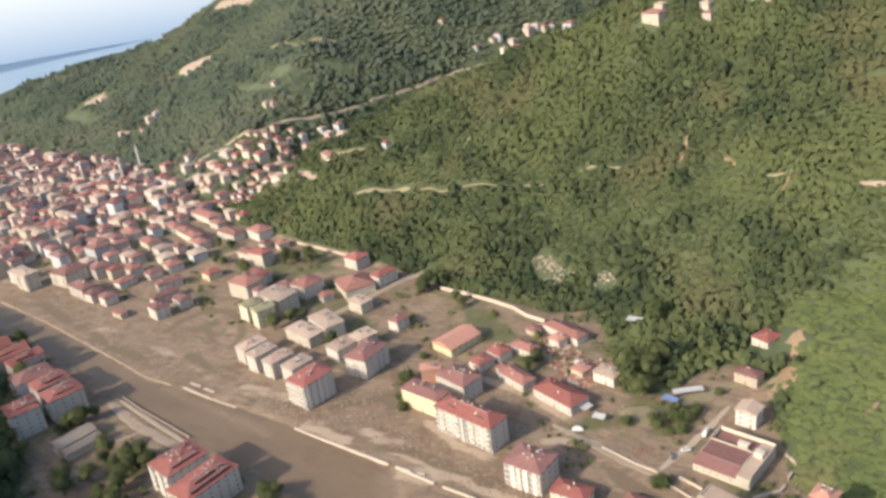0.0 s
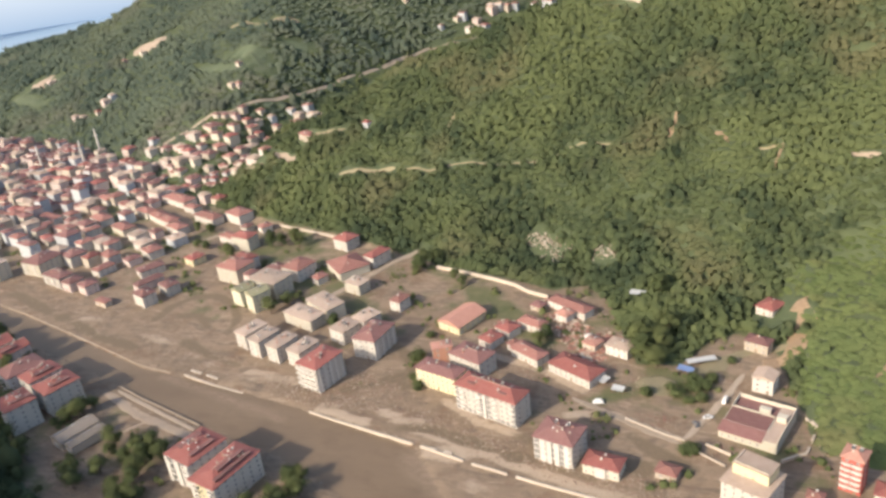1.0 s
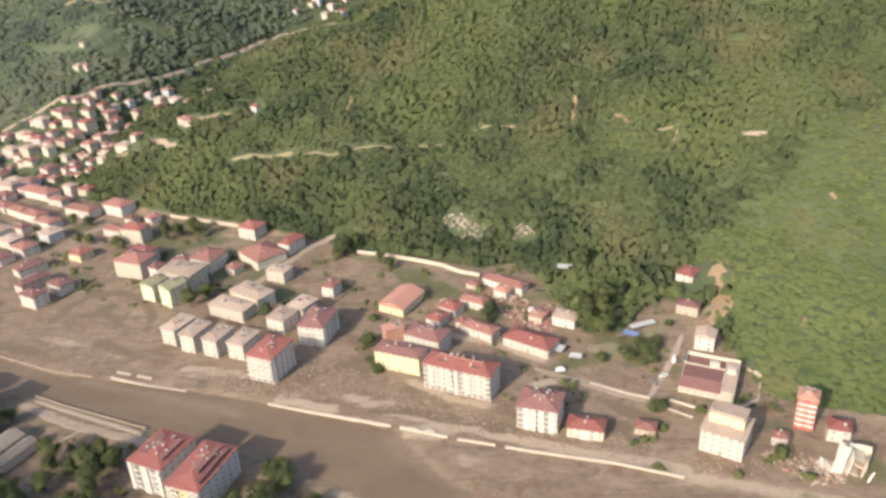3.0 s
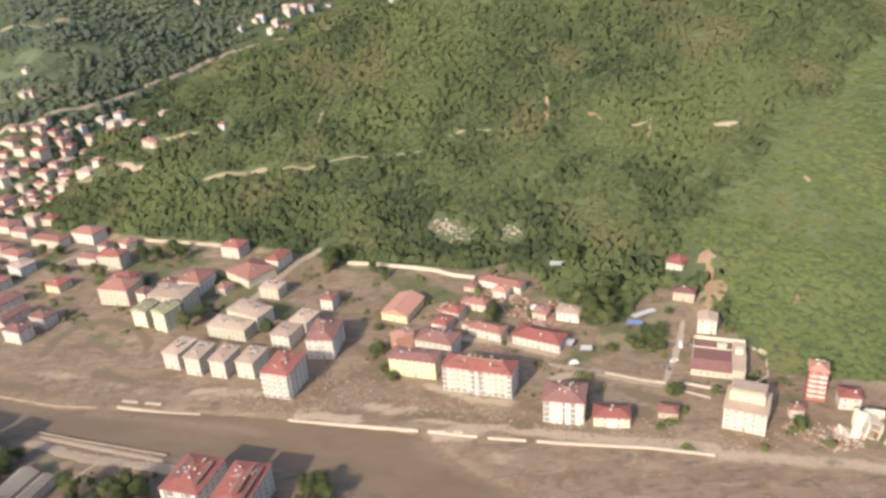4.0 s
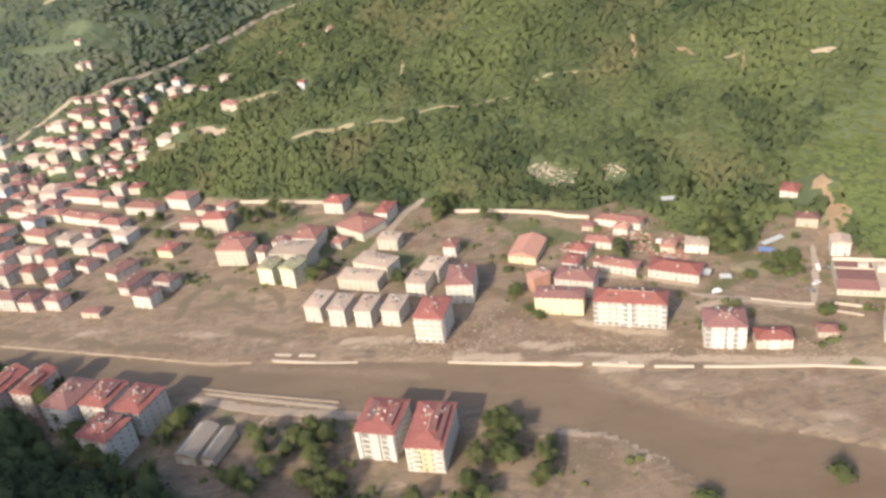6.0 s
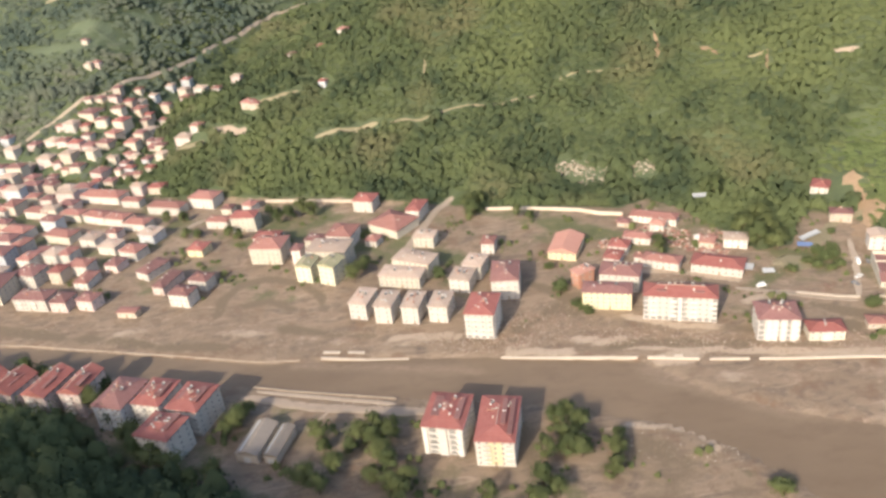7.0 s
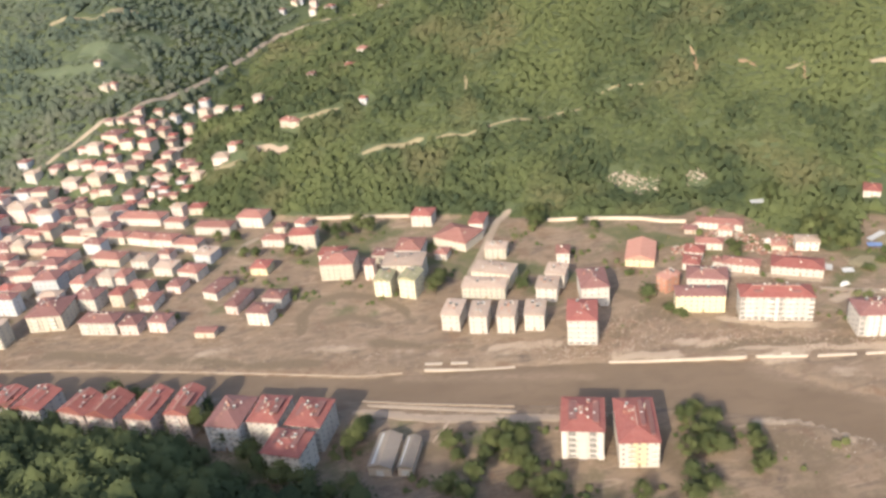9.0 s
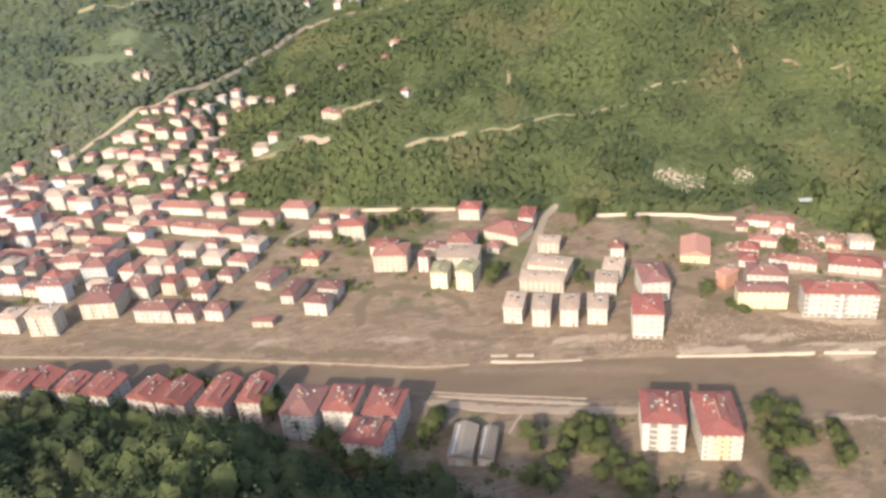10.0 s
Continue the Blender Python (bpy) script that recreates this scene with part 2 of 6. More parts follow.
# haze painted as a self-lit gradient, bluer low down and whiter above
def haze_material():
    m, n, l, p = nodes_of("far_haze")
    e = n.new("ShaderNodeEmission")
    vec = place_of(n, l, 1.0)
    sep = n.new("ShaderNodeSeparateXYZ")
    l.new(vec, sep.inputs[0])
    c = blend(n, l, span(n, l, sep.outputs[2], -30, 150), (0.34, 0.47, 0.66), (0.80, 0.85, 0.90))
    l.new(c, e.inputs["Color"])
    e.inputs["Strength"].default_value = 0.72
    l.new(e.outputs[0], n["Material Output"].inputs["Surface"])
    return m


HAZE = haze_material()
# ---- the lie of the land ----
def smin(a, b, k):
    h = np.clip(0.5 + 0.5 * (b - a) / k, 0, 1)
    return b * (1 - h) + a * h - k * h * (1 - h)


def patchy(x, y, size, seed):
    """Uneven patches of about that size, between 0 and 1."""
    grid = np.random.default_rng(int(seed * 100)).random((96, 96))
    u, v = np.asarray(x, float) / size + 400.0, np.asarray(y, float) / size + 400.0
    i, j = np.floor(u).astype(int), np.floor(v).astype(int)
    a, b = u - i, v - j
    a, b = a * a * (3 - 2 * a), b * b * (3 - 2 * b)
    g = lambda p, q: grid[p % 96, q % 96]
    return (g(i, j) * (1 - a) + g(i + 1, j) * a) * (1 - b) + (g(i, j + 1) * (1 - a) + g(i + 1, j + 1) * a) * b


def wobble(x, y, size, seed):
    """Smooth waves of about that size, between -1 and 1."""
    a = x / size * 6.28
    b = y / size * 6.28
    return (np.sin(a + 1.7 * np.sin(b * 0.7 + seed)) + np.sin(b * 1.3 + 1.3 * np.sin(a * 0.8 + 2 * seed)) + np.sin(0.7 * (a + b) + seed * 3)) / 3


FOOT_X = (-485, -441, -383, -324, -252, -217, -177, -140, -93, -56, -23, 5, 37, 75, 187, 840)
FOOT_Y = (555, 525, 498, 480, 462, 451, 455, 448, 431, 417, 403, 397, 384, 350, 308, 187)
SIDE_Y = (523, 597, 653, 728, 840, 943, 1120, 1493)
SIDE_X = (-509, -497, -490, -478, -446, -411, -308, -93)
SIDE_Z = (0, 3, 8, 18, 29, 40, 63, 117)
RIDGE_X = (-1400, -1167, -980, -747, -579, -509)
RIDGE_Y = (915, 821, 747, 695, 616, 560)
CREST_X = (-1400, -1250, -1140, -1080, -1050, -1020, -980, -960, -930, -880, -800, -700)
CREST_Z = (44, 50, 54, 56, 60, 66, 75, 84, 100, 138, 205, 290)
NEAR_X = (-840, -653, -560, -530, -500, -470, -442, -424, -411, -400, -385, -350, -309, -270, -187, 0, 280)
NEAR_Y = (401, 350, 324, 314, 300, 286, 272, 258, 244, 232, 221, 206, 186, 148, 60, 10, -30)
RIVER_X = (-1493, -933, -577, -480, -400, -350, -285, -226, -164, -140, -112, -81, -53, 280)
BANK_FAR = (597, 439, 371, 344, 318, 301, 292, 280, 263, 235, 216, 201, 186, 100)
BANK_NEAR = (569, 411, 349, 321, 300, 283, 262, 246, 219, 196, 150, 110, 90, 20)
WOOD_X = (-510, -370, -305, -260, -214, -175, -159, -132, -112, -95, -84, -74, -52, -40, -23, -8, 2, 8, 40, 187, 840)
WOOD_Y = (556, 503, 483, 466, 445, 434, 430, 420, 428, 408, 372, 347, 348, 372, 385, 372, 325, 292, 283, 250, 187)


def land(x, y):
    x = np.asarray(x, float)
    y = np.asarray(y, float)
    s = y - np.interp(x, FOOT_X, FOOT_Y)
    hill = np.where(s > 0, 0.62 * s - 0.62 * 16 * (1 - np.exp(-np.clip(s, 0, None) / 16)), 0)
    hill = hill + np.clip(s, 0, 55) / 55 * 6.5 * wobble(x, y, 195, 1.0)
    hill = hill + np.clip(s, 0, 60) / 60 * 3.2 * wobble(x, y * 0.5, 62, 6.0)
    sx = np.interp(y, SIDE_Y, SIDE_X)
    sz = np.interp(y, SIDE_Y, SIDE_Z)
    d = np.clip(x - sx, 0, None)
    back = np.clip((y - 600) / 150, 0, 1)
    flank = sz + (1 - back) * 0.44 * d + back * (0.05 * d + 0.0009 * d * d) + 4 * wobble(x, y, 140, 2.0)
    hill = smin(hill, np.where(x > sx, flank, sz + 0 * x), 13)
    hill = smin(hill, 390 + 0 * x, 55)
    f = y - np.interp(x, RIDGE_X, RIDGE_Y)
    left = sx - x
    ridge = smin(sz + 0.55 * left, 0.42 * f, 30)
    ridge = np.minimum(ridge, smin(0.5 * f, np.interp(x, CREST_X, CREST_Z) + 7 * wobble(x, y, 280, 3.0), 35))
    ridge = np.where(f > 0, ridge, np.minimum(ridge, 0))
    z = np.where(x > sx, np.maximum(hill, 0), np.maximum(ridge, 0))
    z = np.where((y < 597) & (s <= 0), np.maximum(z * 0, np.where(x < sx, np.maximum(ridge, 0), 0)), z)
    apron = y - np.interp(x, WOOD_X, WOOD_Y)
    z = np.maximum(z, np.where((x > -30) & (apron > 0), 0.13 * np.clip(apron, 0, 140) * np.clip((x + 30) / 40, 0, 1), 0))
    # humps of older and younger stands under the woods
    cover = np.clip((y - np.interp(x, WOOD_X, WOOD_Y) - 6) / 18, 0, 1) * np.clip((z - 1) / 6, 0, 1)
    z = z + cover * (5.0 * patchy(x, y, 27, 1.3) + 3.0 * patchy(x, y, 12, 2.7) - 2.5)
    # the near slope, below the flight
    n = np.interp(x, NEAR_X, NEAR_Y) - y
    near = np.where(n > 0, 0.75 * n - 0.75 * 5 * (1 - np.exp(-np.clip(n, 0, None) / 5)), 0)
    near = smin(near, 5 + np.interp(x, (-560, -480, -445, -330), (0.34, 0.38, 0.49, 0.51)) * n + 3 * wobble(x, y, 70, 5.0), 6)
    near = smin(near, 100 + 0 * n, 20)
    z = z + np.where(n > 0, np.clip(near, 0, 150), 0)
    # the river bed
    far = np.interp(x, RIVER_X, BANK_FAR)
    low = np.interp(x, RIVER_X, BANK_NEAR)
    inside = np.minimum(far - y, y - low)
    z = z - 1.6 * np.clip(inside / 3 + 0.5, 0, 1)
    # towards the sea
    z = z - np.clip((-x - 1260) / 140, 0, 1) * (30 + np.maximum(z, 0))
    return z


def ground_at(x, y):
    return float(land(x, y))


def mesh_from(name, verts, faces, mats, smooth=False):
    me = bpy.data.meshes.new(name)
    me.from_pydata([tuple(v) for v in verts], [], faces)
    for m in mats:
        me.materials.append(m)
    if smooth:
        me.shade_smooth()
    me.update()
    return me


def steps(*runs):
    out = []
    for a, b, s in runs:
        out += list(np.arange(a, b, s))
    return np.array(out + [runs[-1][1]])


def along(x, y, pts, width):
    """1 on a line through some points, falling to 0 at that distance from it."""
    best = np.full(np.shape(x), 1e9)
    for (x0, y0), (x1, y1) in zip(pts, pts[1:]):
        t = np.clip(((x - x0) * (x1 - x0) + (y - y0) * (y1 - y0)) / ((x1 - x0) ** 2 + (y1 - y0) ** 2), 0, 1)
        best = np.minimum(best, np.hypot(x - x0 - t * (x1 - x0), y - y0 - t * (y1 - y0)))
    return np.clip(1 - best / width, 0, 1)


gx = steps((-4800, -1500, 200), (-1500, -680, 13), (-680, 140, 3.3), (140, 400, 20), (400, 4800, 220))
gy = steps((-4800, -200, 230), (-200, 90, 12), (90, 530, 3.3), (530, 760, 6), (760, 1400, 13), (1400, 4800, 200))
GX, GY = np.meshgrid(gx, gy)
GZ = land(GX, GY)
nx, ny = len(gx), len(gy)
# which cover grows or lies where: grass, wood floor, pale silt
town = np.clip((GY - np.interp(GX, RIVER_X, BANK_FAR)) / 60, 0, 1)
hill_s = GY - np.interp(GX, FOOT_X, FOOT_Y)
near_s = np.interp(GX, NEAR_X, NEAR_Y) - GY
wood = np.clip((GY - np.interp(GX, WOOD_X, WOOD_Y) + 3) / 8, 0, 1)
wood = np.maximum(wood, np.clip((near_s + 6) / 8, 0, 1))
wood = np.maximum(wood, np.clip((GZ - 3) / 4, 0, 1))
grass = np.clip(0.22 + 0.30 * wobble(GX, GY, 95, 7.0) + 0.26 * wobble(GX, GY, 31, 2.0) + 0.20 * np.clip((hill_s + 110) / 60, 0, 1), 0, 1) * town
near_flat = np.clip((np.interp(GX, RIVER_X, BANK_NEAR) - GY - 6) / 8, 0, 1)
grass = np.maximum(grass, near_flat * np.clip(0.28 + 0.35 * wobble(GX, GY, 60, 4.0) + 0.2 * wobble(GX, GY, 24, 4.0) - 0.2 * np.clip((GX + 210) / 40, 0, 1), 0, 1))
flood = GY - np.interp(GX, RIVER_X, BANK_FAR)
pale = np.clip(0.26 + 0.16 * np.clip((GX + 230) / 90, 0, 1) - np.abs(flood - 16) / 75 + 0.40 * wobble(GX, GY * 3.0, 90, 9.0) + 0.2 * wobble(GX, GY * 2, 37, 3.0), 0, 1) * (flood > 0)
damp = np.zeros_like(GX)
for line, width in (([(-379, 351), (-379, 369), (-371, 384), (-353, 387), (-335, 377), (-322, 360), (-317, 343)], 7),
                    ([(-363, 359), (-351, 361), (-337, 350)], 9), ([(-520, 372), (-470, 352), (-440, 342), (-405, 328), (-370, 320)], 9),
                    ([(-340, 330), (-310, 318), (-290, 312)], 8), ([(-180, 276), (-160, 277), (-140, 272), (-118, 266), (-80, 258)], 7),
                    ([(-218, 302), (-205, 308), (-192, 318), (-183, 326)], 9), ([(-120, 280), (-85, 272), (-60, 268)], 10),
                    ([(-205, 345), (-190, 330), (-186, 310)], 9), ([(-70, 290), (-50, 275), (-35, 270)], 9), ([(-330, 240), (-300, 235), (-270, 230)], 12)):
    damp = np.maximum(damp, along(GX, GY, line, width))
flat_now = np.clip((np.interp(GX, RIVER_X, BANK_NEAR) - GY - 4) / 8, 0, 1) * np.clip((GX + 330) / 60, 0, 1) * np.clip((near_s + 400) / 50, 0, 1)
damp = np.maximum(damp, flat_now * (0.35 + 0.5 * patchy(GX, GY, 26, 9.7)))
damp = np.clip(damp * 1.15 - 0.9 * patchy(GX, GY, 9, 6.3) * patchy(GX, GY, 21, 7.3), 0, 1)
for line, width in (([(-280, 308), (-270, 307), (-259, 305), (-248, 302)], 4.5), ([(-224, 283), (-212, 281), (-194, 276)], 5), ([(-190, 287), (-179, 282), (-168, 281)], 4.5),
                    ([(-167, 275), (-153, 272), (-141, 268), (-120, 262)], 4.5), ([(-121, 262), (-98, 256), (-75, 250), (-51, 246), (-37, 242)], 6), ([(-160, 300), (-140, 287), (-120, 281)], 5),
                    ([(-183, 222), (-167, 218), (-156, 213), (-151, 201)], 4), ([(-100, 300), (-80, 304), (-62, 296), (-48, 290)], 5), ([(-150, 345), (-120, 335), (-95, 320)], 5)):
    pale = np.maximum(pale, along(GX, GY, line, width))
pale = np.maximum(pale, along(GX, GY, [(-39, 238), (-15, 233), (10, 228), (60, 214)], 9) * 0.8)
pale = np.maximum(pale, along(GX, GY, [(-352, 275), (-319, 261), (-293, 254), (-261, 246)], 5) * 0.9)
verts = np.stack([GX, GY, GZ], -1).reshape(-1, 3)
idx = np.arange(nx * ny).reshape(ny, nx)
quads = np.stack([idx[:-1, :-1], idx[:-1, 1:], idx[1:, 1:], idx[1:, :-1]], -1).reshape(-1, 4)
me = bpy.data.meshes.new("ground")
me.vertices.add(len(verts))
me.vertices.foreach_set("co", verts.ravel())
me.loops.add(quads.size)
me.loops.foreach_set("vertex_index", quads.ravel())
me.polygons.add(len(quads))
me.polygons.foreach_set("loop_start", np.arange(0, quads.size, 4))
me.polygons.foreach_set("use_smooth", np.ones(len(quads), bool))
me.update(calc_edges=True)
cover = me.attributes.new("cover", "FLOAT_COLOR", "POINT")
cover.data.foreach_set("color", np.stack([grass, wood, pale, damp], -1).ravel())
me.materials.append(GROUND)
tagged(new("ground", me), "brown flood mud and grass over the valley floor and hills", "ground", kind="structure")

# the river, between its banks
rx = np.arange(-1460, 280.1, 4.0)
rv, rf, bars = [], [], []
for i, x in enumerate(rx):
    a, b = np.interp(x, RIVER_X, BANK_NEAR) - 3, np.interp(x, RIVER_X, BANK_FAR) + 3
    for k in range(25):
        rv.append((x, a + (b - a) * k / 24, -0.75))
    if i:
        rf += [((i - 1) * 25 + k, i * 25 + k, i * 25 + k + 1, (i - 1) * 25 + k + 1) for k in range(24)]
me = mesh_from("river", rv, rf, [RIVER], True)
RV = np.array(rv)
bar = 0.85 * along(RV[:, 0], RV[:, 1], [(-161, 255), (-141, 239), (-112, 219), (-69, 207), (-12, 199)], 11)
bar = np.maximum(bar, 0.75 * along(RV[:, 0], RV[:, 1], [(-139, 252), (-115, 237), (-80, 224), (-40, 214), (20, 203)], 8))
bar = np.maximum(bar, 0.7 * along(RV[:, 0], RV[:, 1], [(-330, 296), (-300, 288), (-270, 281), (-240, 272)], 6))
pool = np.maximum(along(RV[:, 0], RV[:, 1], [(-109, 245), (-94, 233), (-71, 225), (-52, 219)], 7), 0.7 * along(RV[:, 0], RV[:, 1], [(-60, 238), (-20, 228), (20, 216)], 8))
at = me.attributes.new("bars", "FLOAT_COLOR", "POINT")
at.data.foreach_set("color", np.stack([bar, pool, 0 * bar, 1 + 0 * bar], -1).ravel())
tagged(new("river", me), "wide brown muddy river with silt bars running past the town", "river", kind="structure")
sv = [(-4800, -4800, -9), (-1330, -4800, -9), (-1330, 4800, -9), (-4800, 4800, -9)]
tagged(new("sea", mesh_from("sea", sv, [(0, 1, 2, 3)], [SEA])), "hazy blue sea beyond the coastal ridge", "sea", kind="structure")
# added glowing backdrop: pale haze painted as a gradient far out over the sea
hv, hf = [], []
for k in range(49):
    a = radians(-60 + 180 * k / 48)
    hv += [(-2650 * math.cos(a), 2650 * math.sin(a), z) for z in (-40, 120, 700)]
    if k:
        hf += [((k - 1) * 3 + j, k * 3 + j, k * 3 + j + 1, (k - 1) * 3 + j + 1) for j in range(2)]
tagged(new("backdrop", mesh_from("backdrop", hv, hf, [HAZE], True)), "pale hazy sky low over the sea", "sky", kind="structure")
CLEAR = []


def ribbon(name, pts, width, mat, label, category, lift=0.25, ragged=0.25, kind="structure", seed=1, room=2.2):
    """A strip of that width draped over the land along some points, with an uneven rim and a skirt at its edge."""
    rnd = random.Random(seed)
    line = []
    for (x0, y0), (x1, y1) in zip(pts, pts[1:]):
        n = max(1, int(math.hypot(x1 - x0, y1 - y0) / 3.5))
        line += [(x0 + (x1 - x0) * k / n, y0 + (y1 - y0) * k / n) for k in range(n)]
    line.append(pts[-1])
    vs, fs = [], []
    wl = wr = 1.0
    for i, (x, y) in enumerate(line):
        ax, ay = line[max(0, i - 1)]
        bx, by = line[min(len(line) - 1, i + 1)]
        ln = math.hypot(bx - ax, by - ay) or 1
        px, py = -(by - ay) / ln, (bx - ax) / ln
        end = 0.45 if ragged and i in (0, len(line) - 1) else 1.0
        wl = (wl + 1 + rnd.uniform(-ragged, ragged) * 1.6) / 2 * end
        wr = (wr + 1 + rnd.uniform(-ragged, ragged) * 1.6) / 2 * end
        for s, dz in ((-wl, -1.2), (-wl * 0.96, 0), (0, 0.08), (wr * 0.96, 0), (wr, -1.2)):
            qx, qy = x + px * s * width / 2, y + py * s * width / 2
            vs.append((qx, qy, ground_at(qx, qy) + lift + dz))
        CLEAR.append((x, y, width / 2 + room))
        if i:
            fs += [((i - 1) * 5 + k, i * 5 + k, i * 5 + k + 1, (i - 1) * 5 + k + 1) for k in range(4)]
    return tagged(new(name, mesh_from(name, vs, fs, [mat])), label, category, kind=kind)


def wall_run(name, pts, width, height, mat, label, category="wall", broken=0.0):
    """A low wall with a coping along some points; broken: the share of it that has fallen."""
    bm = bmesh.new()
    rnd = random.Random(len(pts) + int(width * 10 - pts[0][0]))
    for (x0, y0), (x1, y1) in zip(pts, pts[1:]):
        n = max(1, int(math.hypot(x1 - x0, y1 - y0) / 4))
        for k in range(n):
            if rnd.random() < broken:
                continue
            drop = rnd.uniform(0, broken * 2) * height
            xa, ya = x0 + (x1 - x0) * k / n, y0 + (y1 - y0) * k / n
            xb, yb = x0 + (x1 - x0) * (k + 1) / n, y0 + (y1 - y0) * (k + 1) / n
            za = max(ground_at(xa, ya), ground_at(xb, yb))
            ang = math.atan2(yb - ya, xb - xa)
            ln = math.hypot(xb - xa, yb - ya)
            for wd, z0, z1 in ((width, -3.0, height - 0.2 - drop), (width + 0.3, height - 0.2 - drop, height - drop)):
                m = Matrix.Translation(((xa + xb) / 2, (ya + yb) / 2, za + (z0 + z1) / 2)) @ Matrix.Rotation(ang, 4, "Z") @ Matrix.Diagonal((ln * 1.002, wd, z1 - z0, 1))
                bmesh.ops.create_cube(bm, size=1, matrix=m)
    me = bpy.data.meshes.new(name)
    bm.to_mesh(me)
    bm.free()
    me.materials.append(mat)
    return tagged(new(name, me), label, category, kind="structure")


# ---- houses ----
def part(name, bm, mat, parent, label=""):
    me = bpy.data.meshes.new(name)
    bm.to_mesh(me)
    bm.free()
    for m in (mat if isinstance(mat, (list, tuple)) else [mat]):
        me.materials.append(m)
    return under(new(name, me), parent, label)


def under(ob, parent, label=""):
    ob.parent = parent
    return tagged(ob, label)


def box(bm, x0, x1, y0, y1, z0, z1):
    bmesh.ops.create_cube(bm, size=1, matrix=Matrix.Translation(((x0 + x1) / 2, (y0 + y1) / 2, (z0 + z1) / 2)) @ Matrix.Diagonal((x1 - x0, y1 - y0, z1 - z0, 1)))
    return bm


def boxes(*dims):
    bm = bmesh.new()
    for d in dims:
        box(bm, *d)
    return bm


def hip_roof(w, d, z, pitch, over=0.6, gable=None):
    """Eaves at z round a plan from (-w/2, 0) to (w/2, d); gable: None, 'x' or 'y', the way its ridge runs."""
    bm = bmesh.new()
    x0, x1, y0, y1 = -w / 2 - over, w / 2 + over, -over, d + over
    W, D = x1 - x0, y1 - y0
    rise = min(W, D) / 2 * pitch
    t = 0.28
    low = [bm.verts.new(v) for v in ((x0, y0, z - t), (x1, y0, z - t), (x1, y1, z - t), (x0, y1, z - t))]
    top = [bm.verts.new(v) for v in ((x0, y0, z), (x1, y0, z), (x1, y1, z), (x0, y1, z))]
    if gable == "y" or (gable is None and D > W):
        inset = 0 if gable else W / 2
        rise = W / 2 * pitch
        a, b = bm.verts.new(((x0 + x1) / 2, y0 + inset, z + rise)), bm.verts.new(((x0 + x1) / 2, y1 - inset, z + rise))
        fs = [(top[0], top[1], a), (top[1], top[2], b, a), (top[2], top[3], b), (top[3], top[0], a, b)]
    else:
        inset = 0 if gable else D / 2
        rise = D / 2 * pitch
        a, b = bm.verts.new((x0 + inset, (y0 + y1) / 2, z + rise)), bm.verts.new((x1 - inset, (y0 + y1) / 2, z + rise))
        fs = [(top[0], top[1], b, a), (top[1], top[2], b), (top[2], top[3], a, b), (top[3], top[0], a)]
    for f in fs:
        bm.faces.new(f)
    bm.faces.new(low[::-1])
    for k in range(4):
        bm.faces.new((low[k], low[(k + 1) % 4], top[(k + 1) % 4], top[k]))
    return bm, rise


def window_mesh(w, h, name, glazed=False):
    """A frame with a sunk opening, in one piece, and the pane's own mesh."""
    bm = boxes((-w / 2, w / 2, -0.07, 0.03, 0, h))
    front = min(bm.faces, key=lambda f: f.calc_center_median().y)
    inner = bmesh.ops.inset_region(bm, faces=[front], thickness=0.10, depth=-0.05)
    if glazed:
        front.material_index = 1
    me = bpy.data.meshes.new(name)
    bm.to_mesh(me)
    bm.free()
    me.materials.append(TRIM)
    me.materials.append(GLASS)
    bm = boxes((-w / 2 + 0.11, w / 2 - 0.11, -0.05, -0.03, 0.11, h - 0.11))
    pane = bpy.data.meshes.new("pane")
    bm.to_mesh(pane)
    bm.free()
    pane.materials.append(GLASS)
    return me, pane


WINDOW = window_mesh(1.3, 1.35, "window")
SHOP = window_mesh(2.6, 2.3, "shop_window")


SMALL = window_mesh(1.3, 1.35, "window", True)


def add_window(ob, x, y, z, turn, kind=WINDOW):
    name = "shop_window" if kind is SHOP else "window"
    f = under(new(name, kind[0]), ob)
    f.matrix_local = Matrix.Translation((x, y, z)) @ Matrix.Rotation(turn, 4, "Z")
    if kind is not SMALL:
        under(new("pane", kind[1]), f)


def solar_heater(ob, x, y, z, turn):
    """A tilted dark collector on a stand, with its white water tank lying along the upper edge."""
    bm = bmesh.new()
    bmesh.ops.create_cone(bm, cap_ends=True, segments=10, radius1=0.26, radius2=0.26, depth=1.6, matrix=Matrix.Translation((0, 1.0, 1.35)) @ Matrix.Rotation(radians(90), 4, "Y"))
    tank_part = part("water_tank", bm, TRIM, ob, "white water tank of a solar heater")
    bm = boxes((-0.95, 0.95, -0.9, 0.9, -0.05, 0.05))
    bmesh.ops.transform(bm, matrix=Matrix.Translation((0, 0.1, 0.75)) @ Matrix.Rotation(radians(32), 4, "X"), verts=bm.verts)
    for sx in (-0.85, 0.8):
        box(bm, sx, sx + 0.06, 0.95, 1.02, -0.6, 1.1)
        box(bm, sx, sx + 0.06, -0.62, -0.55, -0.6, 0.35)
    panel = part("solar_panel", bm, METAL_DARK, ob, "dark tilted solar panel")
    for p in (tank_part, panel):
        p.matrix_local = pose(x, y, z, 0, 0, turn) @ Matrix.Scale(0.78, 4)


